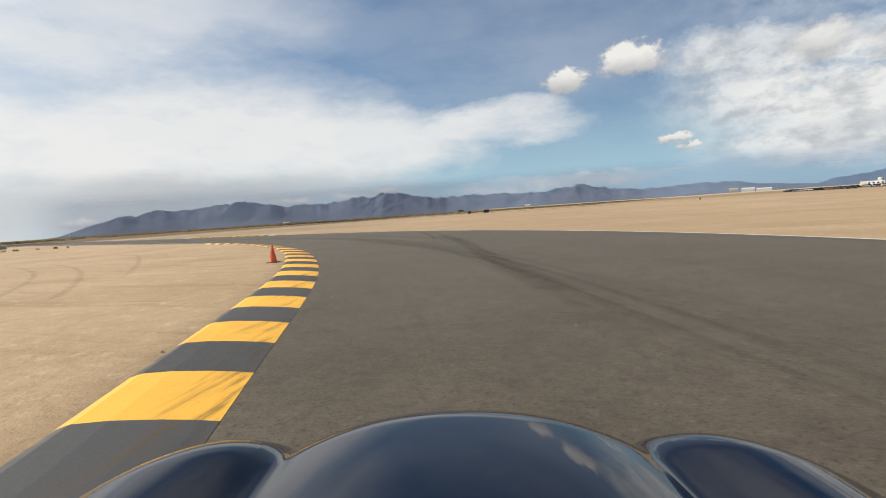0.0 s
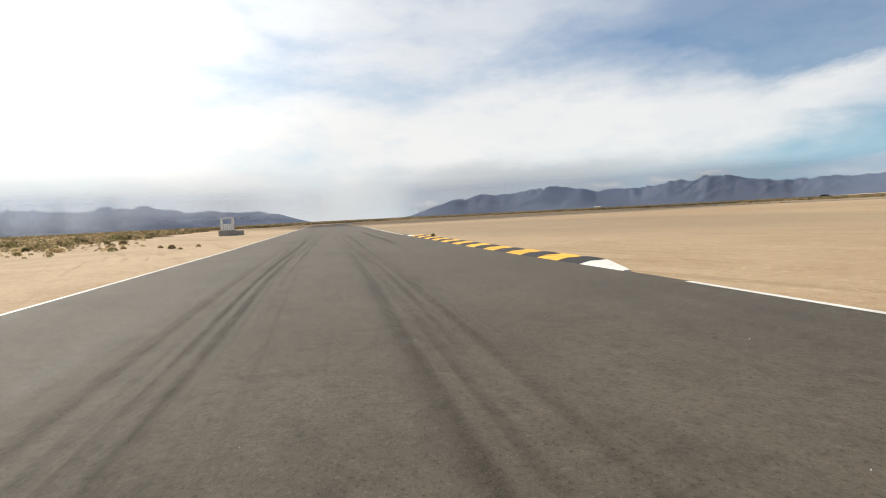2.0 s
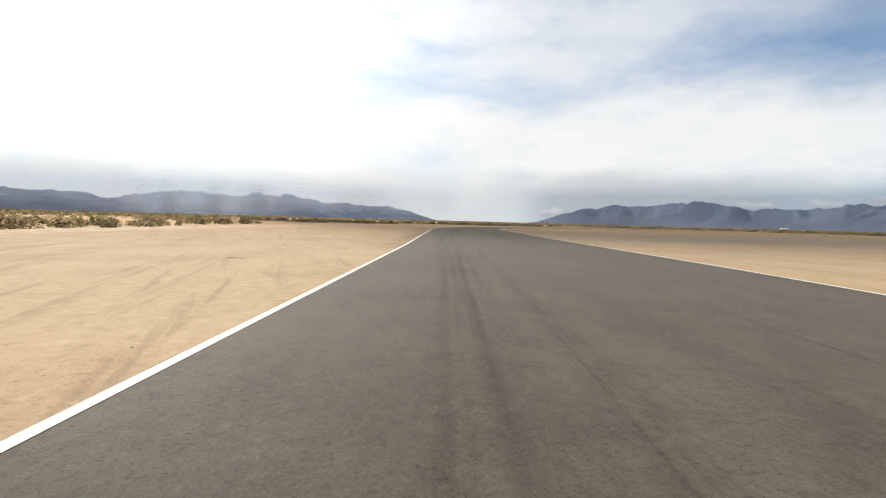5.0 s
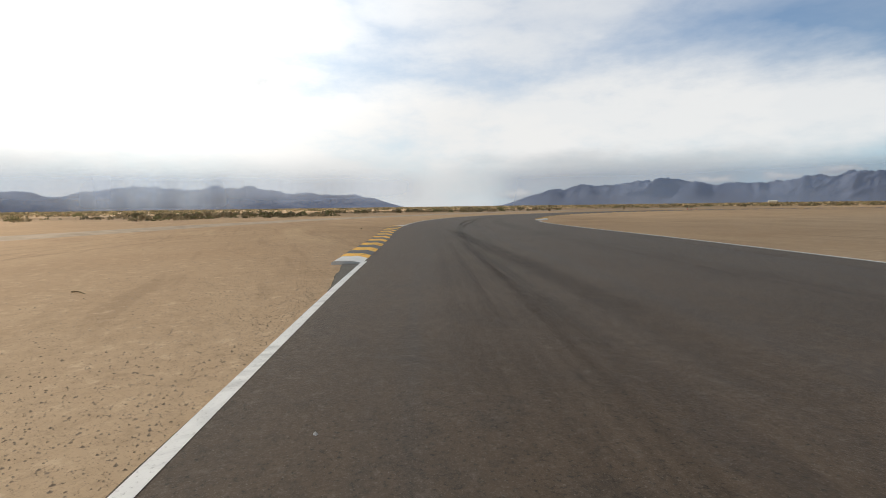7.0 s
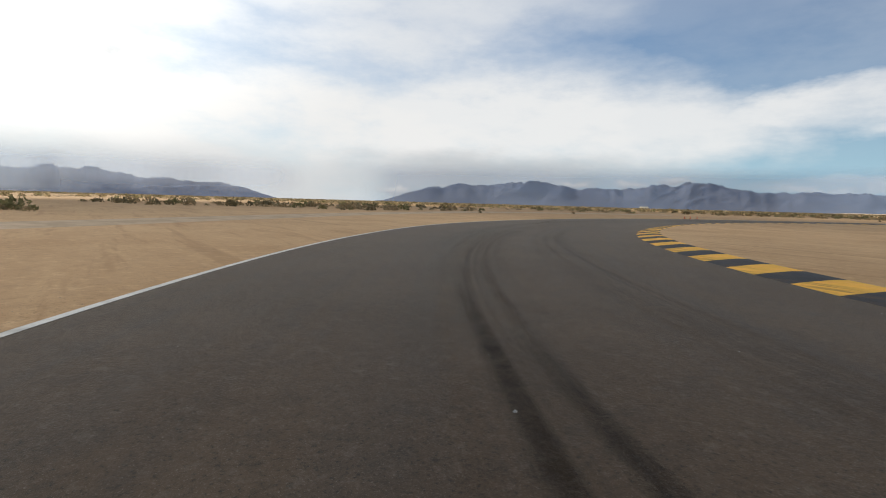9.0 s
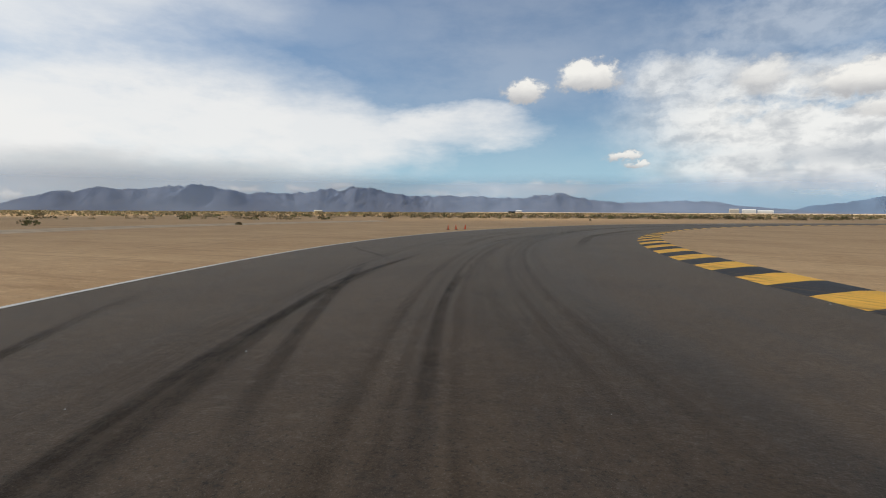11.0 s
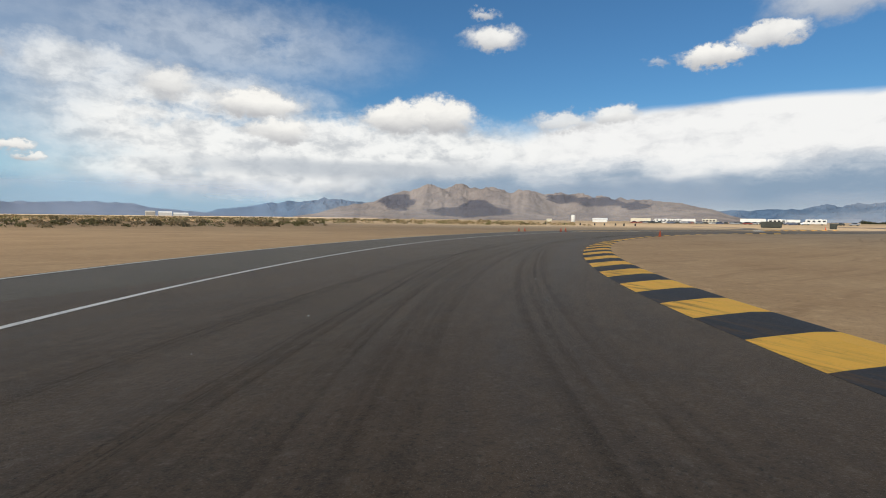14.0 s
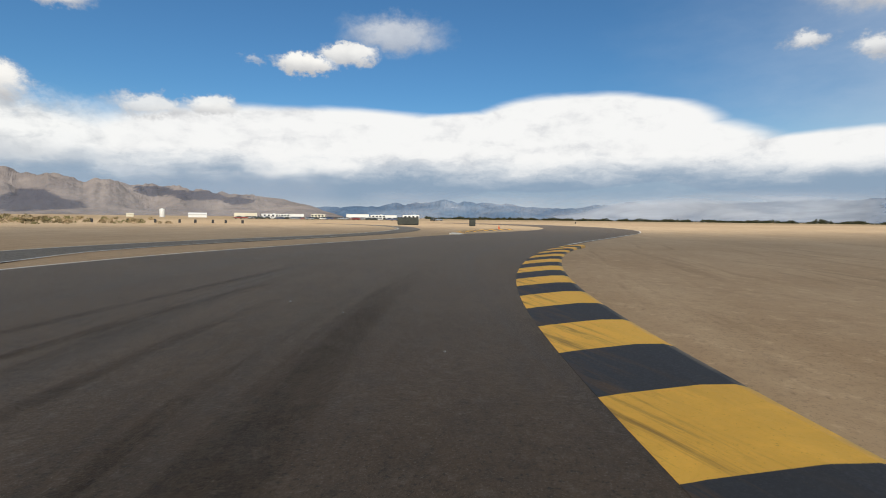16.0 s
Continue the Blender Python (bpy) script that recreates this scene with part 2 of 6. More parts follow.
def make_sand():
    m, n, b = material("desert_sand")
    g = n.add("ShaderNodeTexCoord").outputs["Object"]
    wide = n.noise(g, 0.012, 5.0, 0.6)
    mid = n.noise(g, 0.22, 5.0, 0.6)
    drift = n.noise(n.vec("MULTIPLY", g, (0.05, 0.35, 1)), 1.0, 5.0, 0.6, 0.6)
    fine = n.noise(g, 9.0, 6.0, 0.7)
    col = n.mix(n.ramp(wide, 0.35, 0.65), (0.41, 0.288, 0.170), (0.51, 0.370, 0.228))
    col = n.mix(n.math("MULTIPLY", n.ramp(mid, 0.42, 0.7), 0.45), col, (0.36, 0.24, 0.13))
    col = n.mix(n.math("MULTIPLY", n.ramp(drift, 0.5, 0.75), 0.35), col, (0.60, 0.45, 0.28))
    far = n.vec("LENGTH", n.vec("MULTIPLY", n.vec("SUBTRACT", g, (-120, 120, 0)), (1, 1, 0)))
    brushy = n.math("MULTIPLY", n.ramp(n.math("ADD", far, n.math("MULTIPLY", n.math("SUBTRACT", wide, 0.5), 200.0)), 150.0, 330.0), 0.7)
    col = n.mix(brushy, col, (0.24, 0.175, 0.095))
    rut = n.noise(n.vec("MULTIPLY", g, (0.10, 1.6, 1)), 1.0, 3.0, 0.55, 0.9)
    col = n.mix(n.math("MULTIPLY", n.ramp(rut, 0.55, 0.68), 0.5), col, (0.31, 0.21, 0.118))
    clod = n.noise(g, 3.2, 6.0, 0.75)
    col = n.mix(n.math("MULTIPLY", n.ramp(clod, 0.51, 0.68), 0.34), col, (0.28, 0.19, 0.105))
    gravel = n.noise(g, 9.0, 4.0, 0.8)
    col = n.mix(n.math("MULTIPLY", n.math("MULTIPLY", n.ramp(gravel, 0.54, 0.62), n.ramp(mid, 0.38, 0.6, 0.35, 1.0)), 0.30), col, (0.21, 0.15, 0.09))
    col = n.mix(n.math("MULTIPLY", n.ramp(clod, 0.46, 0.34), 0.4), col, (0.64, 0.48, 0.31))
    grit = n.ramp(n.noise(g, 19.0, 3.0, 0.8), 0.58, 0.66)
    col = n.mix(n.math("MULTIPLY", n.math("MULTIPLY", grit, n.ramp(mid, 0.3, 0.6)), 0.6), col, (0.22, 0.15, 0.09))
    q = n.add("ShaderNodeSeparateXYZ")
    n.put(q.inputs[0], g)
    # warmer, brighter base colour to the west, tuned to the sand under the cloud
    redder = n.ramp(n.math("ADD", q.outputs[0], n.math("MULTIPLY", wide, 60.0)), -130.0, -190.0)
    col = n.mix(redder, col, n.mix(1.0, col, (1.24, 1.09, 0.92), "MULTIPLY"))
    comb = n.noise(n.vec("MULTIPLY", n.vec("ADD", g, n.vec("SCALE", n.noise(g, 0.05, 2.0, color=True), 9.0)), (0.9, 2.6, 1)), 1.0, 6.0, 0.68, 0.5)
    col = n.mix(n.math("MULTIPLY", n.ramp(comb, 0.50, 0.72), 0.16), col, (0.27, 0.185, 0.105))
    speck = n.noise(g, 42.0, 2.0, 0.8)
    col = n.mix(n.math("MULTIPLY", n.ramp(speck, 0.60, 0.72), 0.5), col, (0.17, 0.115, 0.068))
    # gravelly darker soil on the infield beside the straight
    infield = n.vec("LENGTH", n.vec("MULTIPLY", n.vec("SUBTRACT", g, (-84, 76, 0)), (1 / 40.0, 1 / 24.0, 0)))
    infield = n.ramp(n.math("ADD", infield, n.math("MULTIPLY", n.math("SUBTRACT", mid, 0.5), 0.5)), 1.15, 0.6)
    grey = n.mix(n.ramp(n.noise(g, 5.0, 5.0, 0.75), 0.4, 0.62), (0.33, 0.245, 0.155), (0.20, 0.155, 0.105))
    col = n.mix(n.math("MULTIPLY", infield, 0.55), col, grey)
    n.put(b.inputs["Base Color"], col)
    b.inputs["Roughness"].default_value = 0.95
    b.inputs["Specular IOR Level"].default_value = 0.15
    bump(n, b, n.math("ADD", fine, n.math("MULTIPLY", mid, 2.0)), 0.5, 0.03)
    return m


def make_asphalt(name):
    """Old grey-brown asphalt; beyond 205 m along the way the colour takes on the darker, browner tone of the clouded
    stretch.
    """
    m, n, b = material(name)
    g = n.add("ShaderNodeTexCoord").outputs["Object"]
    uv = n.add("ShaderNodeUVMap").outputs[0]  # metres across, metres along
    q = n.add("ShaderNodeSeparateXYZ")
    n.put(q.inputs[0], uv)
    grain = n.noise(g, 55.0, 3.0, 0.8)
    mott = n.noise(g, 0.35, 6.0, 0.62)
    patchy = n.noise(n.vec("ADD", g, (70, 20, 0)), 1.7, 6.0, 0.66)
    clouded = n.ramp(n.math("ADD", q.outputs[1], n.math("MULTIPLY", mott, 24.0)), 196.0, 240.0)
    # many thin faint streaks along the way, at three widths
    streak = n.noise(n.vec("MULTIPLY", uv, (0.6, 0.016, 1)), 1.0, 7.0, 0.62, 0.35)
    lane = n.noise(n.vec("MULTIPLY", uv, (2.3, 0.012, 1)), 1.0, 5.0, 0.62, 0.25)
    hair = n.noise(n.vec("MULTIPLY", uv, (7.0, 0.05, 1)), 1.0, 4.0, 0.6, 0.2)
    # the look under open sun and under the cloud, put into two base colours
    sunlit_tone = n.mix(n.ramp(mott, 0.3, 0.7), (0.089, 0.073, 0.052), (0.120, 0.099, 0.072))
    clouded_tone = n.mix(n.ramp(mott, 0.3, 0.7), (0.079, 0.052, 0.031), (0.105, 0.071, 0.044))
    col = n.mix(clouded, sunlit_tone, clouded_tone)
    col = n.mix(n.math("MULTIPLY", n.ramp(patchy, 0.45, 0.7), 0.38), col, (0.052, 0.042, 0.033))
    col = n.mix(n.math("MULTIPLY", n.ramp(streak, 0.48, 0.70), 0.42), col, (0.046, 0.037, 0.029))
    col = n.mix(n.math("MULTIPLY", n.ramp(lane, 0.52, 0.74), 0.34), col, (0.044, 0.035, 0.028))
    col = n.mix(n.math("MULTIPLY", n.ramp(hair, 0.55, 0.75), 0.22), col, (0.042, 0.034, 0.027))
    stones = n.ramp(grain, 0.55, 0.70)
    col = n.mix(n.math("MULTIPLY", stones, 0.5), col, (0.24, 0.205, 0.16))
    pit = n.noise(g, 24.0, 5.0, 0.8)
    col = n.mix(n.math("MULTIPLY", n.ramp(pit, 0.52, 0.66), 0.75), col, (0.026, 0.025, 0.019))
    col = n.mix(n.math("MULTIPLY", n.ramp(pit, 0.47, 0.36), 0.3), col, (0.16, 0.125, 0.095))
    clump = n.noise(g, 6.5, 4.0, 0.75)
    col = n.mix(n.math("MULTIPLY", n.ramp(clump, 0.50, 0.68), 0.35), col, (0.036, 0.029, 0.022))
    col = n.mix(n.math("MULTIPLY", n.ramp(clump, 0.46, 0.34), 0.22), col, (0.19, 0.155, 0.118))
    n.put(b.inputs["Base Color"], col)
    n.put(b.inputs["Roughness"], n.ramp(streak, 0.4, 0.75, 0.82, 0.72))
    b.inputs["Specular IOR Level"].default_value = 0.18
    b.inputs["Sheen Weight"].default_value = 0.20
    b.inputs["Sheen Roughness"].default_value = 0.22
    b.inputs["Sheen Tint"].default_value = (1.0, 0.83, 0.66, 1)
    bump(n, b, n.math("ADD", grain, n.noise(g, 18.0, 3.0, 0.7)), 0.55, 0.008)
    return m


def make_paint(name, base, worn_to, wear=0.5, rubber=0.3):
    m, n, b = material(name)
    g = n.add("ShaderNodeTexCoord").outputs["Object"]
    rnd = n.add("ShaderNodeObjectInfo").outputs["Random"]
    scuff = n.noise(n.vec("MULTIPLY", g, (1, 1, 1)), 2.2, 7.0, 0.65, 0.5)
    fine = n.noise(g, 34.0, 4.0, 0.75)
    col = n.mix(n.ramp(n.math("ADD", scuff, n.math("MULTIPLY", n.math("SUBTRACT", rnd, 0.5), 0.18)), 0.45, 0.75), base, tuple(0.82 * c for c in base))
    col = n.mix(n.math("MULTIPLY", n.ramp(fine, 0.56, 0.7), wear), col, worn_to)
    smear = n.noise(n.vec("MULTIPLY", n.vec("ADD", g, n.xyz(rnd, rnd, 0)), (3.5, 0.7, 1)), 1.0, 6.0, 0.7)
    col = n.mix(n.math("MULTIPLY", n.ramp(smear, 0.50, 0.72), rubber), col, (0.10, 0.062, 0.032))
    n.put(b.inputs["Base Color"], col)
    n.put(b.inputs["Roughness"], n.ramp(fine, 0.3, 0.7, 0.6, 0.8))
    b.inputs["Specular IOR Level"].default_value = 0.2
    bump(n, b, fine, 0.35, 0.006)
    return m


def make_kerb_paint(name, base, worn_to, rubber, scrub_=0.5):
    """Thick kerb paint: rubber streaks along the way on the side next to the road, chips and dust on the rest."""
    m, n, b = material(name)
    g = n.add("ShaderNodeTexCoord").outputs["Object"]
    uv = n.add("ShaderNodeUVMap").outputs[0]  # 0 to 1 across, metres along
    rnd = n.add("ShaderNodeObjectInfo").outputs["Random"]
    q = n.add("ShaderNodeSeparateXYZ")
    n.put(q.inputs[0], uv)
    across, way = q.outputs[0], q.outputs[1]
    lane = n.xyz(n.math("MULTIPLY", n.math("ADD", across, n.math("MULTIPLY", way, 0.22)), 9.0), n.math("MULTIPLY", way, 0.55), n.math("MULTIPLY", rnd, 40.0))
    streak = n.noise(lane, 1.0, 6.0, 0.68, 0.3)
    scuff = n.noise(g, 1.6, 6.0, 0.65, 0.5)
    fine = n.noise(g, 34.0, 4.0, 0.75)
    near_road = n.ramp(n.math("ADD", across, n.math("MULTIPLY", n.math("SUBTRACT", scuff, 0.5), 0.5)), 0.70, 0.12)
    col = n.mix(n.ramp(n.math("ADD", scuff, n.math("MULTIPLY", n.math("SUBTRACT", rnd, 0.5), 0.3)), 0.42, 0.72), base, tuple(0.87 * c for c in base))
    col = n.mix(n.math("MULTIPLY", n.ramp(fine, 0.58, 0.7), scrub_), col, worn_to)
    wear = n.math("MULTIPLY", n.ramp(streak, 0.46, 0.64), n.math("ADD", n.math("MULTIPLY", near_road, 0.9), 0.1))
    col = n.mix(n.math("MULTIPLY", wear, rubber), col, (0.16, 0.085, 0.030))
    col = n.mix(n.math("MULTIPLY", n.math("MULTIPLY", n.ramp(streak, 0.56, 0.70), near_road), rubber), col, (0.10, 0.062, 0.032))
    dust = n.math("MULTIPLY", n.ramp(across, 0.86, 1.0), n.ramp(scuff, 0.35, 0.6))
    col = n.mix(n.math("MULTIPLY", dust, 0.5), col, (0.46, 0.34, 0.21))
    n.put(b.inputs["Base Color"], col)
    n.put(b.inputs["Roughness"], n.ramp(fine, 0.3, 0.7, 0.6, 0.8))
    b.inputs["Specular IOR Level"].default_value = 0.2
    bump(n, b, fine, 0.3, 0.005)
    return m


def make_plain(name, base, rough=0.6, metal=0.0, vary=0.25, scale=6.0, spec=0.5):
    m, n, b = material(name)
    g = n.add("ShaderNodeTexCoord").outputs["Object"]
    v = n.noise(g, scale, 6.0, 0.65)
    col = n.mix(n.ramp(v, 0.3, 0.7), base, tuple(c * (1 - vary) for c in base))
    n.put(b.inputs["Base Color"], col)
    n.put(b.inputs["Roughness"], n.ramp(v, 0.2, 0.8, max(0.02, rough - 0.08), min(1, rough + 0.08)))
    b.inputs["Metallic"].default_value = metal
    b.inputs["Specular IOR Level"].default_value = spec
    return m


def make_rock(name, light, dark, scale=0.004, dark_patches=(), centre=(0, 0), dist=3000.0, dark_patch_col=(0.045, 0.046, 0.064), relief=22.0):
    """Bare rock with gullies; darker patches are given as bearing and height from the plain's middle and half sizes, in
    degrees.
    """
    m, n, b = material(name)
    g = n.add("ShaderNodeTexCoord").outputs["Object"]
    v = n.noise(g, scale, 8.0, 0.66, 0.4)
    w = n.noise(g, scale * 7, 6.0, 0.7)
    col = n.mix(n.ramp(v, 0.38, 0.62), light, dark)
    col = n.mix(n.math("MULTIPLY", n.ramp(w, 0.45, 0.7), 0.4), col, tuple(0.6 * c for c in dark))
    if dark_patches:
        q = n.add("ShaderNodeSeparateXYZ")
        n.put(q.inputs[0], n.vec("SUBTRACT", g, (*centre, 0)))
        x, y, z = q.outputs
        deg = 180 / math.pi
        az = n.math("MULTIPLY", n.math("ARCTAN2", y, x), deg)
        el = n.math("MULTIPLY", n.math("DIVIDE", z, n.math("SQRT", n.math("ADD", n.math("MULTIPLY", x, x), n.math("MULTIPLY", y, y)))), deg)
        wob = n.vec("SCALE", n.vec("SUBTRACT", n.noise(g, 0.008, 8.0, 0.72, color=True), (0.5, 0.5, 0.5)), 1.6)
        chart_ = n.vec("ADD", n.xyz(az, el), n.vec("MULTIPLY", wob, (3.0, 0.9, 0)))
        mask = None
        for a, e, wa, we in dark_patches:
            d = n.vec("LENGTH", n.vec("MULTIPLY", n.vec("SUBTRACT", chart_, (a, e, 0)), (1 / wa, 1 / we, 0)))
            one = n.ramp(d, 1.12, 0.88)
            mask = one if mask is None else n.math("MAXIMUM", mask, one)
        col = n.mix(n.math("MULTIPLY", mask, 0.93), col, n.mix(n.ramp(w, 0.4, 0.65), dark_patch_col, tuple(0.65 * c for c in dark_patch_col)))
    n.put(b.inputs["Base Color"], col)
    b.inputs["Roughness"].default_value = 1.0
    b.inputs["Specular IOR Level"].default_value = 0.0
    bump(n, b, n.math("ADD", n.noise(g, 0.02, 8.0, 0.7), v), 0.8, relief)
    return m


def make_mist_sheet(name, colour, full, scale, low, high, centre, az0, az1, fine=2.0, even=0.0):
    """A see-through sheet imitating rain, haze or dust in front of far hills: lit like smoke, thin, fading out on all
    sides.
    """
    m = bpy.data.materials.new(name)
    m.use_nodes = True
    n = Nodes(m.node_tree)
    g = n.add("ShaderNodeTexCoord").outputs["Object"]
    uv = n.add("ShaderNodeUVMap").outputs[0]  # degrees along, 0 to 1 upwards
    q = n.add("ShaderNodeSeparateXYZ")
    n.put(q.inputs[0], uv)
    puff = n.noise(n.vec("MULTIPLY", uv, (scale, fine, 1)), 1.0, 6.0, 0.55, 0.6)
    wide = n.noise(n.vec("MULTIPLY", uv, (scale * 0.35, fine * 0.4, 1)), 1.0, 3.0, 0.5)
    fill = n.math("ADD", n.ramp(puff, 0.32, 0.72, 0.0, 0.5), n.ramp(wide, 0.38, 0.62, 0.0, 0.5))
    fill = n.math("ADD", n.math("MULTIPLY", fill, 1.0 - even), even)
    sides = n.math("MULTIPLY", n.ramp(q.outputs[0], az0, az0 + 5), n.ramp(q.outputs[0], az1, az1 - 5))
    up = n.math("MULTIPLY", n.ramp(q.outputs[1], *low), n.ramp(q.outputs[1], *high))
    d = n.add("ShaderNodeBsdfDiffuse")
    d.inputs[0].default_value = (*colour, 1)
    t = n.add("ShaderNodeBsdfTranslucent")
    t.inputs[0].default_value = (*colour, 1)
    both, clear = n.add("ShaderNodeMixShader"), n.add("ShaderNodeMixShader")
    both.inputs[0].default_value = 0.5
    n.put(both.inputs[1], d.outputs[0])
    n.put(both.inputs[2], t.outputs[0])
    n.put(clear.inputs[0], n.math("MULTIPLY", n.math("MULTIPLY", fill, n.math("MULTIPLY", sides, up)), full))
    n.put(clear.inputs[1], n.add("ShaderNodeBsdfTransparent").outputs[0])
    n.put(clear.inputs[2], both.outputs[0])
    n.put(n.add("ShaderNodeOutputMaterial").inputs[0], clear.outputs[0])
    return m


def make_leaf(name, a, c):
    m, n, b = material(name)
    r = n.add("ShaderNodeNewGeometry").outputs["Random Per Island"]
    tint = n.mix(r, a, c)
    n.put(b.inputs["Base Color"], tint)
    b.inputs["Roughness"].default_value = 0.85
    b.inputs["Specular IOR Level"].default_value = 0.15
    thin, both = n.add("ShaderNodeBsdfTranslucent"), n.add("ShaderNodeMixShader")
    n.put(thin.inputs[0], tint)
    both.inputs[0].default_value = 0.55
    n.put(both.inputs[1], b.outputs[0])
    n.put(both.inputs[2], thin.outputs[0])
    n.put(next(x for x in n.tree.nodes if x.type == "OUTPUT_MATERIAL").inputs[0], both.outputs[0])
    return m


def make_tyre_mark(name, full, stripes):
    """Rubber laid on the road: denser in the middle of the mark, broken along it."""
    m, n, b = material(name)
    uv = n.add("ShaderNodeUVMap").outputs[0]
    g = n.add("ShaderNodeTexCoord").outputs["Object"]
    q = n.add("ShaderNodeSeparateXYZ")
    n.put(q.inputs[0], uv)
    edge = n.math("MULTIPLY", n.ramp(q.outputs[0], 0.0, 0.35), n.ramp(q.outputs[0], 1.0, 0.65))
    ends = n.math("MULTIPLY", n.ramp(q.outputs[1], 0.0, 0.22), n.ramp(q.outputs[1], 1.0, 0.7))
    rough = n.ramp(n.noise(g, 1.6, 5.0, 0.7), 0.25, 0.75, 0.35, 1.0)
    grain = n.ramp(n.noise(g, 60.0, 2.0, 0.7), 0.3, 0.6, 0.5, 1.0)
    fill = n.math("MULTIPLY", n.math("MULTIPLY", edge, ends), n.math("MULTIPLY", rough, grain))
    if stripes:
        lines = n.noise(n.vec("MULTIPLY", uv, (stripes, 3.0, 1)), 1.0, 4.0, 0.6)
        fill = n.math("MULTIPLY", fill, n.ramp(lines, 0.42, 0.66))
    n.put(b.inputs["Alpha"], n.math("MULTIPLY", fill, full))
    b.inputs["Base Color"].default_value = (0.020, 0.015, 0.011, 1)
    b.inputs["Roughness"].default_value = 0.9
    b.inputs["Specular IOR Level"].default_value = 0.08
    return m


TYRE_MARK = make_tyre_mark("tyre_mark", 0.38, 0)
LINE_RUBBER = make_tyre_mark("racing_line_rubber", 0.30, 8.0)
SOFT_RUBBER = make_tyre_mark("soft_rubber_band", 0.27, 0)
SAND = make_sand()
PALE_SAND = make_plain("pale_dirt", (0.60, 0.44, 0.285), 0.95, 0.0, 0.3, 0.7, 0.1)
ASPHALT = make_asphalt("asphalt")
YELLOW = make_kerb_paint("kerb_yellow_paint", (0.95, 0.50, 0.07), (0.50, 0.27, 0.06), 0.45)
BLACK = make_kerb_paint("kerb_black_paint", (0.044, 0.043, 0.043), (0.095, 0.088, 0.078), 0.4)
GREY_BLACK = make_kerb_paint("kerb_dull_black_paint", (0.082, 0.081, 0.080), (0.14, 0.13, 0.118), 0.35)
FADED = make_kerb_paint("kerb_grey_paint", (0.145, 0.134, 0.118), (0.22, 0.20, 0.17), 0.35)
WHITE = make_paint("white_line_paint", (0.78, 0.735, 0.65), (0.36, 0.31, 0.25), 0.6, 0.28)
ORANGE = make_plain("orange_cone_plastic", (0.88, 0.13, 0.03), 0.5, 0.0, 0.25, 9.0)
DARK = make_plain("dark_rubber", (0.03, 0.03, 0.03), 0.8)
CREAM = make_plain("white_sheet_metal", (0.62, 0.61, 0.58), 0.5)
STAND_WHITE = make_plain("white_painted_steel", (0.84, 0.83, 0.80), 0.5)
CONCRETE = make_plain("pale_concrete", (0.42, 0.39, 0.34), 0.9, 0.0, 0.35, 2.0)
GLASS_DARK = make_plain("dark_window_glass", (0.02, 0.025, 0.03), 0.08)
STONE = make_plain("brown_stone", (0.46, 0.34, 0.225), 0.95, 0.0, 0.5, 0.8, 0.1)
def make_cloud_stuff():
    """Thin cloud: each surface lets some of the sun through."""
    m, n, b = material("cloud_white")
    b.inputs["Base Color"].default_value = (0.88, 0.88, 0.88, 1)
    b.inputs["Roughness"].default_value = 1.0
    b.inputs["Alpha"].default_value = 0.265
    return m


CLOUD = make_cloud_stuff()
# far ranges: the blue of the hazy air is mixed into the base colour
HAZE_BLUE_ROCK = make_rock("haze_blue_rock", (0.130, 0.145, 0.190), (0.096, 0.108, 0.147), 0.006, relief=9.0)
DEEP_HAZE_BLUE_ROCK = make_rock("deep_haze_blue_rock", (0.085, 0.135, 0.205), (0.068, 0.108, 0.17), 0.003)
HAZE_PALE_ROCK = make_rock("haze_pale_rock", (0.15, 0.172, 0.23), (0.115, 0.132, 0.185), 0.006, relief=9.0)
BROWN_ROCK = make_rock("brown_rock", (0.225, 0.188, 0.165), (0.148, 0.126, 0.118), 0.005,
                       ((57.0, 1.9, 1.9, 0.95), (48.9, 0.85, 4.6, 0.58), (48.2, 1.45, 1.8, 0.6), (38.6, 2.35, 2.0, 0.48), (35.0, 2.0, 2.2, 0.48), (31.6, 1.65, 1.5, 0.40)), (-235, 200))
# added sheets whose lit colour stands in for haze in the far air
RAIN_MIST = make_mist_sheet("rain_mist", (0.66, 0.77, 0.95), 0.55, 0.22, (-0.1, 0.45), (1.0, 0.55), (-120, 65), 160, 212, 0.35, 0.6)
RAIN_SHAFT = make_mist_sheet("rain_shaft", (0.78, 0.89, 1.0), 0.48, 0.10, (-0.2, 0.15), (1.0, 0.6), (-120, 65), 178, 197, 0.3, 0.65)
BLUE_HAZE = make_mist_sheet("blue_haze", (0.36, 0.465, 0.64), 0.52, 0.04, (-0.5, -0.1), (1.0, 0.62), (-150, 80), 68, 156, 0.8, 0.7)
BROWN_HAZE = make_mist_sheet("brown_haze", (0.55, 0.57, 0.64), 0.24, 0.05, (-0.5, -0.1), (1.0, 0.5), (-235, 200), 20, 70, 1.2, 0.5)
BLOWN_DUST = make_mist_sheet("blown_dust", (0.52, 0.55, 0.61), 0.85, 0.13, (-0.1, 0.05), (1.0, 0.45), (-225, 215), -46, 20)
SCRUB_LEAF = make_leaf("scrub_leaf", (0.28, 0.215, 0.12), (0.46, 0.36, 0.21))
DARK_SCRUB = make_leaf("dark_scrub_leaf", (0.15, 0.125, 0.065), (0.26, 0.21, 0.12))
DRY_GRASS = make_leaf("dry_grass", (0.50, 0.39, 0.22), (0.68, 0.54, 0.33))
TREE_LEAF = make_leaf("tree_leaf", (0.035, 0.040, 0.020), (0.07, 0.07, 0.035))
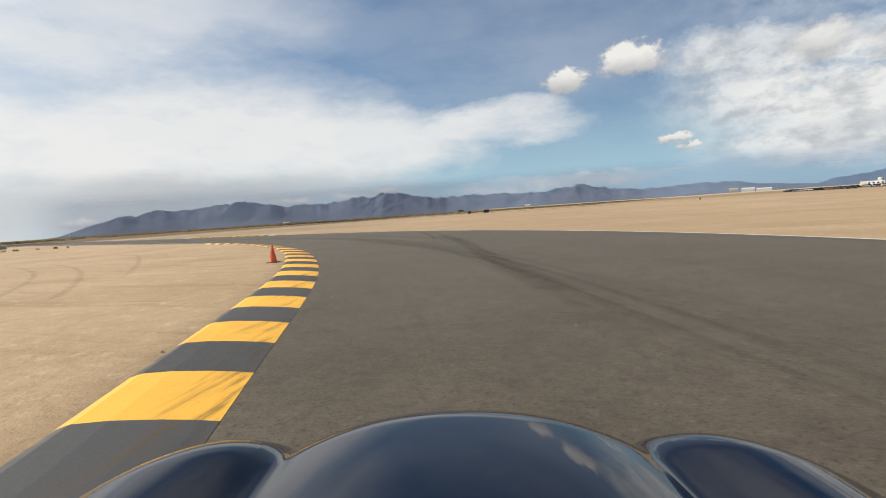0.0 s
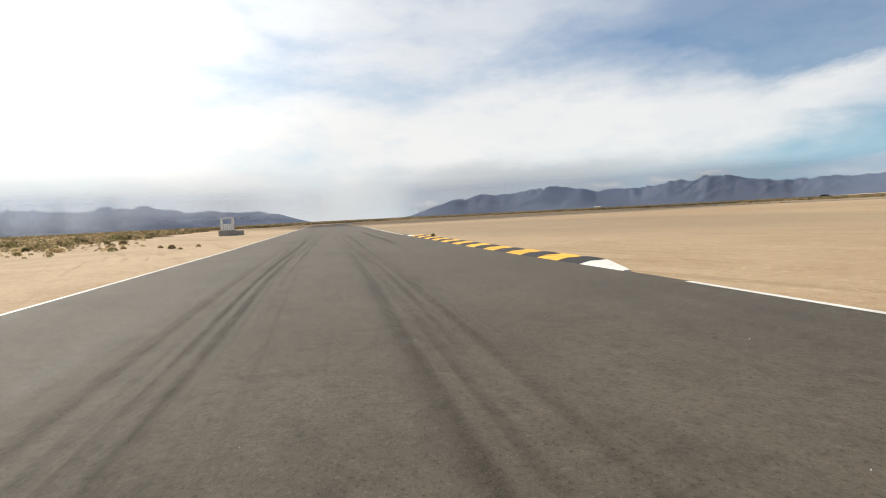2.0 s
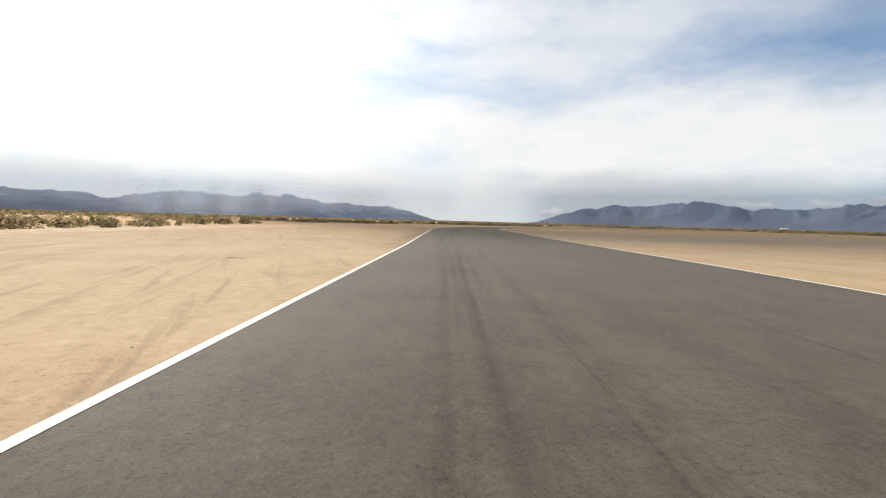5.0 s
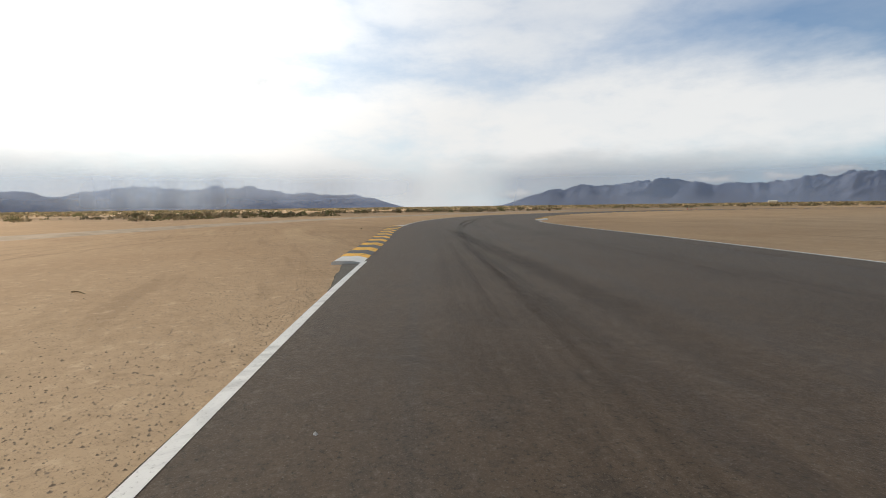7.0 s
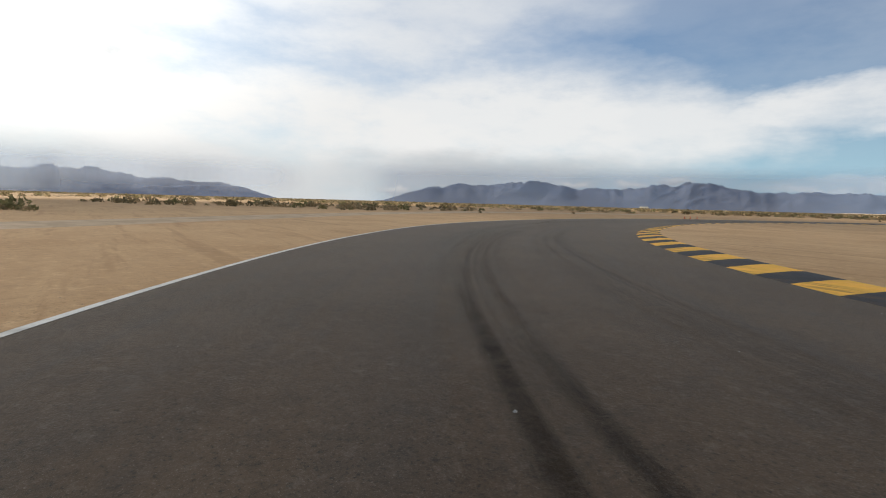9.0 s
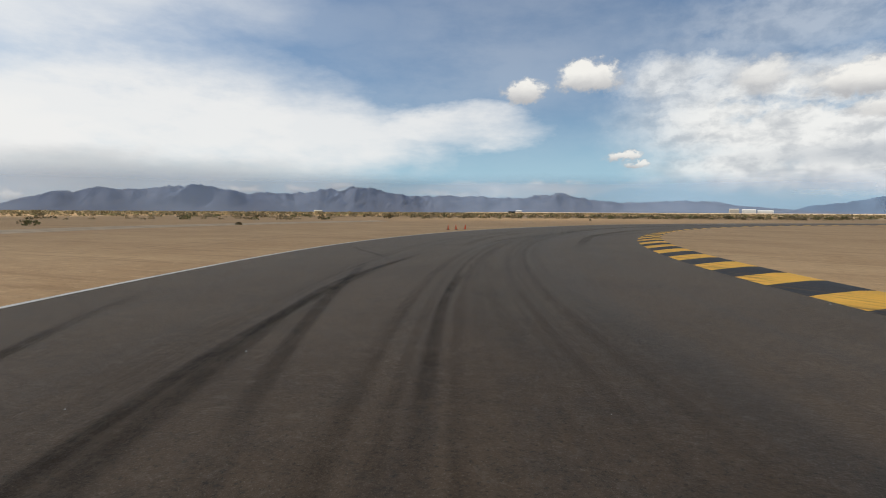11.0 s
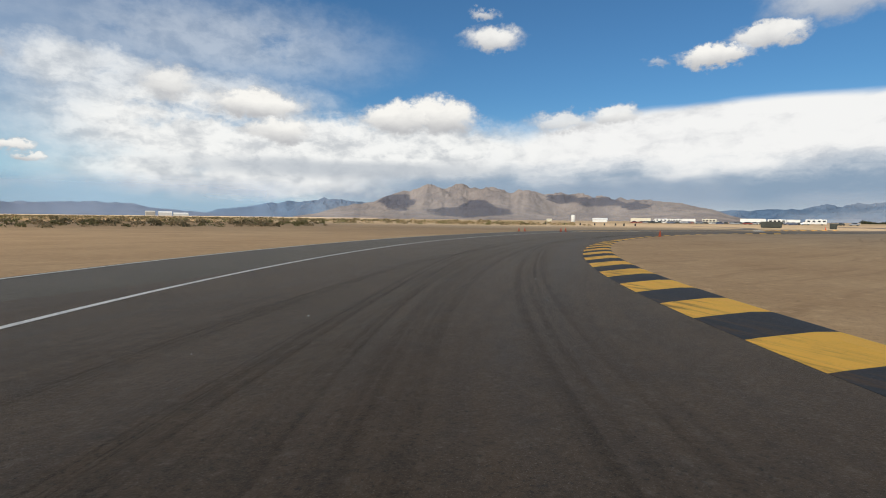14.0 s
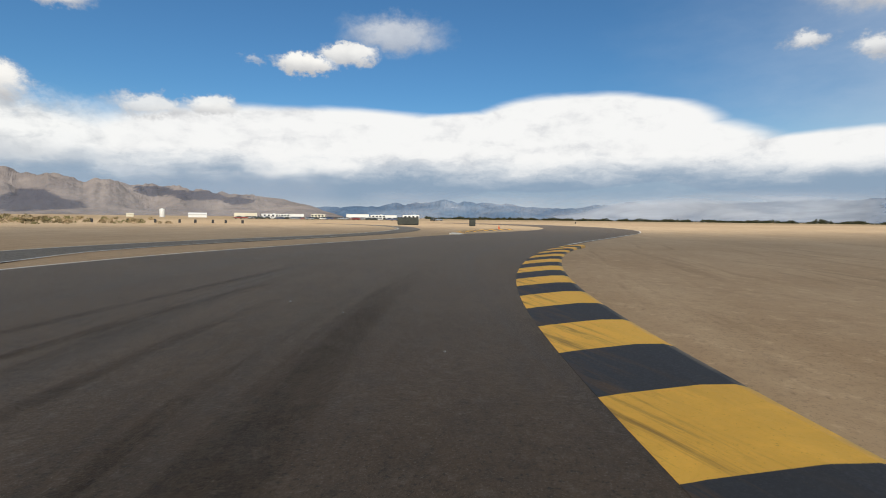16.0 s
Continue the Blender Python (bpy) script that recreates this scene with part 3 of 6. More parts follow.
GREEN_LEAF = make_leaf("green_leaf", (0.18, 0.165, 0.075), (0.31, 0.27, 0.13))


# ---------------------------------------------------------------- helpers for meshes
def mesh_object(name, bm, mat, parent=None, label="", category="", group="", kind="", smooth=False):
    me = bpy.data.meshes.new(name)
    bm.to_mesh(me)
    bm.free()
    for mm in mat if isinstance(mat, (list, tuple)) else (mat,):
        me.materials.append(mm)
    if smooth:
        for p in me.polygons:
            p.use_smooth = True
    ob = new(name, me)
    ob.parent = parent
    return tagged(ob, label, category, group, kind)


def part(name, bm, mat, parent, label="", smooth=False):
    return mesh_object(name, bm, mat, parent, label, smooth=smooth)


def spline(knots, step=1.0):
    """Smooth curve through the knots, at even steps."""
    k = [Vector((*p, 0)) for p in knots]
    k = [2 * k[0] - k[1]] + k + [2 * k[-1] - k[-2]]
    raw = []
    for a, b, c, d in zip(k, k[1:], k[2:], k[3:]):
        for i in range(12):
            t = i / 12
            raw.append(0.5 * (2 * b + (c - a) * t + (2 * a - 5 * b + 4 * c - d) * t * t + (3 * b - a - 3 * c + d) * t ** 3))
    raw.append(k[-2])
    return resample(raw, step)


def lengths(pts):
    out = [0.0]
    for a, b in zip(pts, pts[1:]):
        out.append(out[-1] + (b - a).length)
    return out


def resample(pts, step):
    ls = lengths(pts)
    n = max(2, int(round(ls[-1] / step)) + 1)
    return [along(pts, ls, ls[-1] * i / (n - 1)) for i in range(n)]


def along(pts, ls, d):
    if d <= 0:
        return pts[0] + (pts[0] - pts[1]).normalized() * -d
    if d >= ls[-1]:
        return pts[-1] + (pts[-1] - pts[-2]).normalized() * (d - ls[-1])
    lo, hi = 0, len(ls) - 1
    while hi - lo > 1:
        mid = (lo + hi) // 2
        lo, hi = (mid, hi) if ls[mid] <= d else (lo, mid)
    f = (d - ls[lo]) / max(1e-9, ls[hi] - ls[lo])
    return pts[lo].lerp(pts[hi], f)


def side(pts, i):
    """Unit vector to the left of the way at point i."""
    d = (pts[min(i + 1, len(pts) - 1)] - pts[max(i - 1, 0)]).normalized()
    return Vector((-d.y, d.x, 0))


def ribbon(pts, off_a, off_b, z, taper=False):
    """Flat band beside a line, between two offsets to its left."""
    bm = bmesh.new()
    rows = []
    for i, p in enumerate(pts):
        s = side(pts, i)
        k = 1.0
        if taper:
            k = min(1.0, min(i, len(pts) - 1 - i) / (0.18 * len(pts)) + 0.1)
        m = (off_a + off_b) / 2
        rows.append([bm.verts.new((*(p + s * (m + (o - m) * k)).xy, z)) for o in (off_a, off_b)])
    for a, b in zip(rows, rows[1:]):
        bm.faces.new((a[0], a[1], b[1], b[0]))
    bmesh.ops.recalc_face_normals(bm, faces=bm.faces)
    return bm


# ---------------------------------------------------------------- the plan of the track
LEFT = [(10.4, -17.3), (3.5, -7.4), (-3.2, 2.6), (-10.1, 12.1), (-18.3, 20.6), (-27.8, 27.4), (-38.3, 32.5), (-49.0, 36.4), (-59.6, 40.1), (-70.3, 43.8), (-81.5, 47.5), (-93.0, 51.3), (-104.5, 55.1), (-116.0, 58.9), (-127.5, 62.7), (-138.9, 66.5), (-150.3, 70.3), (-161.7, 73.9), (-173.2, 77.6), (-184.6, 81.3), (-196.0, 85.2), (-207.5, 89.0), (-219.0, 93.5), (-230.0, 99.5), (-240.1, 107.3), (-249.0, 116.9), (-255.6, 128.0), (-260.4, 140.2), (-263.3, 153.1), (-263.7, 166.6), (-261.7, 179.9), (-257.3, 192.8), (-250.9, 205.0), (-239.0, 212.5), (-229.1, 221.1), (-218.1, 228.3), (-205.8, 234.0), (-192.5, 237.6), (-178.3, 236.6), (-164.9, 233.6), (-153.5, 230.4), (-142.3, 227.0)]
RIGHT = [(21.2, -11.1), (15.0, -0.8), (8.8, 9.6), (0.8, 20.9), (-8.6, 30.0), (-19.5, 37.7), (-31.4, 43.4), (-43.7, 47.5), (-55.7, 51.1), (-67.5, 55.0), (-79.0, 58.8), (-90.4, 62.7), (-101.8, 66.7), (-112.9, 70.7), (-124.1, 74.6), (-135.3, 78.4), (-146.7, 81.9), (-158.1, 85.4), (-169.4, 89.0), (-180.6, 92.7), (-191.9, 96.4), (-203.0, 99.6), (-213.5, 103.3), (-223.4, 108.5), (-232.0, 115.5), (-239.0, 123.7), (-244.4, 133.3), (-248.3, 143.6), (-250.5, 154.3), (-250.9, 165.3), (-249.2, 176.3), (-245.5, 187.0), (-240.0, 196.8), (-232.8, 205.6), (-224.0, 213.1), (-214.0, 219.1), (-203.0, 223.1), (-191.4, 225.1), (-179.7, 224.5), (-168.4, 221.7), (-157.0, 217.9), (-145.5, 214.2)]
PIT = [(-261.6, 179.9), (-257.5, 192.9), (-250.9, 205.0), (-242.0, 215.7), (-231.4, 224.7), (-219.8, 232.1), (-206.8, 238.2), (-192.8, 243.0), (-184.0, 244.5), (-176.0, 243.8), (-167.8, 241.9)]
LINE = [(-249.1, 199.5), (-241.3, 209.9), (-231.8, 218.9), (-221.0, 226.5), (-208.6, 232.7), (-195.9, 237.1), (-187.0, 237.8), (-178.6, 236.5), (-165.0, 233.5)]
left_edge, right_edge = spline(LEFT), spline(RIGHT)
pit_edge, pit_line = spline(PIT), spline(LINE)
left_len, right_len = lengths(left_edge), lengths(right_edge)


def span(pts, a, b, step=1.0):
    ls = lengths(pts)
    n = max(2, int(round((b - a) / step)) + 1)
    return [along(pts, ls, a + (b - a) * i / (n - 1)) for i in range(n)]


def sheet(name, la, lb, z, mat, cells, label, skirt=0.10):
    """Road between two lines with metres as texture coordinates and a broken edge of some thickness."""
    n = max(len(la), len(lb))
    la, lb = [resample(x, lengths(x)[-1] / (n - 1)) for x in (la, lb)]
    n = min(len(la), len(lb))
    bm = bmesh.new()
    uv = bm.loops.layers.uv.new("UVMap")
    rows, run = [], 0.0
    for i in range(n):
        a, b = la[i], lb[i]
        if i:
            run += ((la[i] + lb[i]) / 2 - (la[i - 1] + lb[i - 1]) / 2).length
        w = (b - a).length
        across = (b - a).normalized()
        wob = [0.05 * noise.noise((i * 0.9, k * 9.0, 3.0)) for k in (0, 1)]
        row = [(a - across * (skirt + wob[0]), z - 0.05, -skirt, run), (a - across * (skirt * 0.8 + wob[0]), z, -skirt, run)]
        row += [(a.lerp(b, k / cells), z, w * k / cells, run) for k in range(cells + 1)]
        row += [(b + across * (skirt * 0.8 + wob[1]), z, w + skirt, run), (b + across * (skirt + wob[1]), z - 0.05, w + skirt, run)]
        rows.append([(bm.verts.new((p.x, p.y, h)), u, v) for p, h, u, v in row])
    for ra, rb in zip(rows, rows[1:]):
        for k in range(len(ra) - 1):
            q = (ra[k], ra[k + 1], rb[k + 1], rb[k])
            f = bm.faces.new([x[0] for x in q])
            for loop, x in zip(f.loops, q):
                loop[uv].uv = (x[1], x[2])
            if f.normal.z < 0:
                f.normal_flip()
    bm.normal_update()
    for f in bm.faces:
        if f.normal.z < -0.1:
            f.normal_flip()
    return mesh_object(name, bm, mat, None, label, "road", kind="structure")


# ---------------------------------------------------------------- ground, road, lines
def build_ground():
    bm = bmesh.new()
    c = Vector((-120, 110, 0))
    radii = [25, 60, 110, 170, 240, 330, 450, 620, 850, 1200, 1700, 2400, 3400, 4750]
    rows = []
    for r in radii:
        rows.append([bm.verts.new((c.x + r * math.cos(a * math.pi / 48), c.y + r * math.sin(a * math.pi / 48), -0.03)) for a in range(96)])
    mid = bm.verts.new((c.x, c.y, -0.03))
    for k in range(96):
        bm.faces.new((mid, rows[0][k], rows[0][(k + 1) % 96]))
        for a, b in zip(rows, rows[1:]):
            bm.faces.new((a[k], b[k], b[(k + 1) % 96], a[(k + 1) % 96]))
    return mesh_object("ground", bm, SAND, None, "pale tan desert sand, flat out to the mountains", "ground", kind="structure")


build_ground()


def paired(knots_a, knots_b, per=12):
    """Both sides of a road at the same stations."""
    def run(knots):
        k = [Vector((*p, 0)) for p in knots]
        k = [2 * k[0] - k[1]] + k + [2 * k[-1] - k[-2]]
        out = []
        for a, b, c, d in zip(k, k[1:], k[2:], k[3:]):
            for i in range(per):
                t = i / per
                out.append(0.5 * (2 * b + (c - a) * t + (2 * a - 5 * b + 4 * c - d) * t * t + (3 * b - a - 3 * c + d) * t ** 3))
        return out + [k[-2]]
    return run(knots_a), run(knots_b)


def onward(la, lb, turn, count, step=4.0):
    """Carries both sides of the road on, slowly turning."""
    mid, half = (la[-1] + lb[-1]) / 2, (la[-1] - lb[-1]).length / 2
    d = lb[-1] - lb[-4]
    a = math.atan2(d.y, d.x)
    for i in range(count):
        a += turn * step
        mid = mid + Vector((math.cos(a), math.sin(a), 0)) * step
        s = Vector((-math.sin(a), math.cos(a), 0)) * half
        la.append(mid + s)
        lb.append(mid - s)


road_l, road_r = paired(LEFT, RIGHT)
onward(road_l, road_r, 0.010, 30)
sheet("road", road_l, road_r, 0.0, ASPHALT, 8, "grey-brown asphalt race track with dark tyre streaks")
# the pit road narrows where it parts from the track
pit_inner = [p - side(pit_edge, i) * (5.6 - 2.6 * min(1.0, max(0.0, (p.x + 200) / 14))) for i, p in enumerate(pit_edge)]
pit_l, pit_r = list(pit_edge), pit_inner
onward(pit_l, pit_r, 0.014, 22)
sheet("pit_road", pit_l, pit_r, -0.006, ASPHALT, 4, "narrow asphalt pit road that leaves the track")


def white_line(pts, width, label, off=0.0):
    ob = mesh_object("white_line", ribbon(pts, off - width / 2, off + width / 2, 0.005), WHITE, None, label, "road marking", kind="structure")
    return ob


white_line(resample(road_l[12 * 5 + 4:12 * 19 + 6], 1.0), 0.13, "thin white edge line on the asphalt", -0.02)
white_line(resample(road_l[12 * 21 + 6:12 * 31], 1.0), 0.13, "thin white edge line on the asphalt", -0.02)
white_line(resample(pit_l, 1.0), 0.13, "thin white edge line of the pit road", -0.15)
white_line(spline([(-194.6, 238.2), (-189.5, 239.8), (-184.7, 241.2), (-178.5, 241.0), (-172.0, 239.9), (-166.5, 238.8)]), 0.13, "thin white line along the pit road")
white_line(resample(list(pit_line), 1.0), 0.14, "white line between track and pit road", 0.0)
white_line(resample(road_r[0:12 * 7 + 2], 1.0), 0.13, "thin white edge line on the asphalt", 0.02)
white_line(resample(road_r[12 * 9 + 8:12 * 22 + 4], 1.0), 0.13, "thin white edge line on the asphalt", 0.02)
white_line(resample(road_r[12 * 38 + 8:], 1.0), 0.13, "thin white edge line on the asphalt", 0.02)


def build_dirt_track(knots, wide):
    """A graded dirt track that runs outside the bend, a little higher in its middle."""
    pts = spline(knots, 2.0)
    bm = bmesh.new()
    rows = []
    for i, p in enumerate(pts):
        s = side(pts, i)
        wob = 0.5 * noise.noise((i * 0.21, 4, 1))
        rows.append([bm.verts.new((*(p + s * (wob + wide * u)).xy, z)) for u, z in ((-0.5, -0.04), (-0.28, 0.06), (0.1, 0.10), (0.5, -0.04))])
    for a, b in zip(rows, rows[1:]):
        for k in range(3):
            f = bm.faces.new((a[k], a[k + 1], b[k + 1], b[k]))
            f.normal_update()
            if f.normal.z < 0:
                f.normal_flip()
    return mesh_object("dirt_track", bm, PALE_SAND, None, "pale graded dirt track beyond the sand", "dirt track", kind="structure", smooth=True)


build_dirt_track([(-150, 44), (-190, 58), (-208, 66.5), (-228, 78), (-243, 90), (-256, 104), (-275, 127), (-289, 152), (-292, 180), (-289, 205)], 4.6)


# ---------------------------------------------------------------- kerbs
def kerb_block(pts_in, out_sign, width, rise, hump=0.0, ends=(1.0, 1.0), start=0.0):
    """One painted length of kerb: it climbs in a bow from the road and falls again behind."""
    bm = bmesh.new()
    prof = [(0.0, -0.03), (0.0, 0.003), (0.05, 0.012), (0.12, 0.028), (0.35, 0.065), (0.65, rise), (0.88, rise + 0.006), (0.97, rise - 0.02), (1.0, 0.0), (1.0, -0.06)]
    rows = []
    for i, p in enumerate(pts_in):
        s = side(pts_in, i) * out_sign
        full = ends[0] + (ends[1] - ends[0]) * i / (len(pts_in) - 1)
        swell = hump * math.sin(math.pi * i / (len(pts_in) - 1))
        rows.append([bm.verts.new((*(p + s * (u * width * full)).xy, (z if z < 0.02 else 0.012 + (z - 0.012) * full) + (swell * (u / 0.65) ** 2 if u > 0.1 and z > 0.005 else 0))) for u, z in prof])
    for a, b in zip(rows, rows[1:]):
        for k in range(len(prof) - 1):
            bm.faces.new((a[k], a[k + 1], b[k + 1], b[k]))
    bm.faces.new(rows[0])
    bm.faces.new(rows[-1][::-1])
    bmesh.ops.recalc_face_normals(bm, faces=bm.faces)
    uv = bm.loops.layers.uv.new("UVMap")
    run = lengths(pts_in)
    spot = {v: (u, start + d) for row, d in zip(rows, run) for v, (u, _) in zip(row, prof)}
    for f in bm.faces:
        for loop in f.loops:
            loop[uv].uv = spot[loop.vert]
    return bm


def build_kerb(edge, a, b, unit, phase, out_sign, width, rise, label, white_a=0.0, white_b=0.0, hump=0.0, dark=None, taper=(1.0, 1.0)):
    """A kerb along an edge from a to b metres, in blocks of one unit, yellow where the phase says so."""
    ls = lengths(edge)
    base = new("kerb")
    tagged(base, label, "kerb", "kerbs of the track", "structure")
    k = math.floor((a - phase) / unit)
    marks = [a + white_a] if white_a else [a]
    d = phase + unit * (k + 1)
    while d < b - white_b - 0.2:
        if d > marks[-1] + 0.3:
            marks.append(d)
        d += unit
    marks.append(b - white_b)
    blocks = []
    if white_a:
        blocks.append((a, a + white_a, WHITE, "white-painted end block"))
    for p, q in zip(marks, marks[1:]):
        yellow = math.floor(((p + q) / 2 - phase) / unit) % 2 == 0
        blocks.append((p, q, YELLOW if yellow else dark or BLACK, ""))
    if white_b:
        blocks.append((b - white_b, b, WHITE, "white-painted end block"))
    for p, q, mat, lab in blocks:
        pts = [along(edge, ls, p + (q - p) * i / 5) for i in range(6)]
        part("kerb_block", kerb_block(pts, out_sign, width, rise, hump if mat != WHITE else 0.0, (taper[0] if lab and p == a else 1.0, taper[1] if lab and q == b else 1.0), p), mat, base, lab)
    return base


left_run, right_run = resample(road_l, 0.5), resample(road_r, 0.5)
build_kerb(left_run, 2.0, 72.0, 1.192, 0.04, 1, 1.12, 0.10, "low kerb painted in worn yellow and black blocks", 0, 1.6, 0.0, GREY_BLACK, (1.0, 0.12))
build_kerb(right_run, 93.7, 123.2, 1.282, 1.96, -1, 0.88, 0.065, "low kerb painted in worn yellow and black blocks with white ends", 1.9, 1.9, 0.012, None, (0.2, 0.2))
build_kerb(left_run, 229.9, 256.5, 1.150, 0.92, 1, 0.78, 0.06, "low kerb painted in faded yellow and grey blocks with white ends", 1.3, 1.9, 0.015, FADED, (1.0, 0.3))
build_kerb(right_run, 275.3, 456.0, 1.345, 0.12, -1, 1.24, 0.11, "long kerb painted in yellow and black blocks round the hairpin", 1.9, 0, 0.0, None, (0.3, 1.0))
far_kerb_line = [Vector((-155.5, 231.2, 0)), Vector((-148, 231.6, 0)), Vector((-140, 230.5, 0)), Vector((-130, 227.0, 0))]
build_kerb(resample(far_kerb_line, 0.5), 0, 25, 1.3, 0.0, 1, 1.1, 0.09, "low kerb in faded yellow and white blocks on the far bend", 1.9, 0, 0.0, FADED)


def build_berm(run, a, b, sgn, inner, high, wide, label):
    """Sand banked up against the back of a kerb, falling away to the plain."""
    ls = lengths(run)
    n = int((b - a) / 1.5)
    pts = [along(run, ls, a + (b - a) * i / n) for i in range(n + 1)]
    bm = bmesh.new()
    rows = []
    for i, p in enumerate(pts):
        s_ = side(pts, i) * sgn
        k = min(1.0, i / 6, (n - i) / 6)
        wob = 1.0 + 0.12 * noise.noise((i * 0.5, a, 2))
        prof = ((inner - 0.25, 0.4 * high * k - 0.04), (inner - 0.035, 0.8 * high * k - 0.03 * (1 - k)), (inner + 0.4, high * 0.86 * k * wob), (inner + wide * 0.45, high * 0.45 * k * wob), (inner + wide, -0.04))
        rows.append([bm.verts.new((*(p + s_ * d).xy, max(z, -0.04))) for d, z in prof])
    for ra, rb in zip(rows, rows[1:]):
        for k in range(4):
            f = bm.faces.new((ra[k], ra[k + 1], rb[k + 1], rb[k]))
            f.normal_update()
            if f.normal.z < 0:
                f.normal_flip()
    return mesh_object("sand_bank", bm, SAND, None, label, "sand bank", kind="structure", smooth=True)


build_berm(right_run, 276.0, 456.0, -1, 1.24, 0.112, 7.0, "pale sand banked up behind the long kerb")
build_berm(left_run, 2.0, 71.0, 1, 1.12, 0.10, 6.0, "pale sand banked up behind the kerb")


def build_apron(run, a, b, wide_a, wide_b, sgn, label):
    """Wedge of asphalt outside the edge line where a kerb begins."""
    ls = lengths(run)
    bm = bmesh.new()
    uv = bm.loops.layers.uv.new("UVMap")
    pts = [along(run, ls, a + (b - a) * i / 10) for i in range(11)]
    rows = []
    for i, p in enumerate(pts):
        s = side(pts, i) * sgn
        w = wide_a + (wide_b - wide_a) * i / 10 + 0.05 * noise.noise((i * 1.3, a, 0))
        rows.append([bm.verts.new((*(p + s * d).xy, z)) for d, z in ((0.05, -0.008), (w, -0.012), (w + 0.06, -0.05))])
    for r0, r1 in zip(rows, rows[1:]):
        for k in range(2):
            f = bm.faces.new((r0[k], r0[k + 1], r1[k + 1], r1[k]))
            f.normal_update()
            if f.normal.z < 0:
                f.normal_flip()
    return mesh_object("asphalt_apron", bm, ASPHALT, None, label, "asphalt edge", kind="structure")


build_apron(left_run, 225.4, 229.9, 0.04, 0.48, 1, "dark asphalt wedge before the kerb")
build_apron(right_run, 123.2, 131.0, 0.75, 0.12, -1, "dark asphalt wedge behind the kerb")


# ---------------------------------------------------------------- mountains
def build_range(name, knots, centre, dist, depth, mat, label, rough=0.25, seed=0.0, fine=520):
    """A chain of mountains: knots are bearing and height in degrees as seen from the centre."""
    rows_n = 30
    lo, hi = knots[-1][0], knots[0][0]
    n_az = int((hi - lo) * 8)
    raw, scale = [], []
    for j in range(n_az + 1):
        a = hi + (lo - hi) * j / n_az
        e = next(e0 + (e1 - e0) * (a0 - a) / (a0 - a1) for (a0, e0), (a1, e1) in zip(knots, knots[1:]) if a1 - 1e-9 <= a <= a0 + 1e-9)
        e *= 1.0 + 0.16 * noise.noise((a * 0.55, seed, 0)) + 0.13 * noise.noise((a * 1.5, seed, 5)) + 0.08 * noise.noise((a * 3.9, seed, 9))
        col = []
        for k in range(rows_n + 1):
            u = k / rows_n
            r = dist + depth * u
            # ridged noise bent so that spurs run slantwise down to the plain
            p = Vector((radians(a) * dist + 0.35 * r, r * 0.8 - 0.2 * radians(a) * dist, 0)) / fine + Vector((seed, seed * 2, 0))
            p += 0.35 * noise.noise_vector(p * 0.7)
            h, amp = 0.0, 1.0
            for o in range(5):
                h += amp * (1.0 - abs(2.0 * noise.noise(p * 2.05 ** o + Vector((o * 3.1, 0, 0)))))
                amp *= 0.5
            env = math.sin(min(1.0, u / 0.72) * math.pi / 2) ** 1.6 if u < 0.72 else math.cos((u - 0.72) / 0.28 * math.pi / 2) ** 0.7
            col.append((r, env * max(0.06, 1.0 + rough * (h / 1.94 - 0.62) * 1.6)))
        raw.append((a, col))
        scale.append(radians(e * 1.05) / max(1e-6, max(z / r for r, z in col)))
    wide = 2
    smooth = [sum(scale[max(0, j - wide):j + wide + 1]) / len(scale[max(0, j - wide):j + wide + 1]) for j in range(len(scale))]
    bm = bmesh.new()
    cols = [[bm.verts.new((centre[0] + r * math.cos(radians(a)), centre[1] + r * math.sin(radians(a)), z * s - 3 * (1 - min(1, z * 8)))) for r, z in col] for (a, col), s in zip(raw, smooth)]
    for c0_, c1_ in zip(cols, cols[1:]):
        for k in range(len(c0_) - 1):
            bm.faces.new((c0_[k], c0_[k + 1], c1_[k + 1], c1_[k]))
    bm.normal_update()
    if sum(f.normal.z for f in bm.faces) < 0:
        bmesh.ops.reverse_faces(bm, faces=bm.faces)
    return mesh_object(name, bm, mat, None, label, "mountain", "mountains round the plain", "structure")


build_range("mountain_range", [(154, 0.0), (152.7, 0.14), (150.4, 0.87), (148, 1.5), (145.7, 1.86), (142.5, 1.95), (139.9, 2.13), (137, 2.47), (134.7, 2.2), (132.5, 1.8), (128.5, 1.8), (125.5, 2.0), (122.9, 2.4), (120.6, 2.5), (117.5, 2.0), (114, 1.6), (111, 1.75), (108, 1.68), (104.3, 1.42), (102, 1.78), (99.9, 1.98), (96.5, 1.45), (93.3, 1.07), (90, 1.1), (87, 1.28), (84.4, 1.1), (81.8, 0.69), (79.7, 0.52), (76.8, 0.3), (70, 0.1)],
            (-130, 90), 4000, 650, HAZE_BLUE_ROCK, "blue-grey far mountain range under low cloud", 0.36, 3.0, 300)
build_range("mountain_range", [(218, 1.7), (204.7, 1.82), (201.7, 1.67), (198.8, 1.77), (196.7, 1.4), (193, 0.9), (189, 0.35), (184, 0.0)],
            (-120, 65), 3500, 500, HAZE_BLUE_ROCK, "dark blue-grey ridge on the plain's edge", 0.36, 14.0, 300)
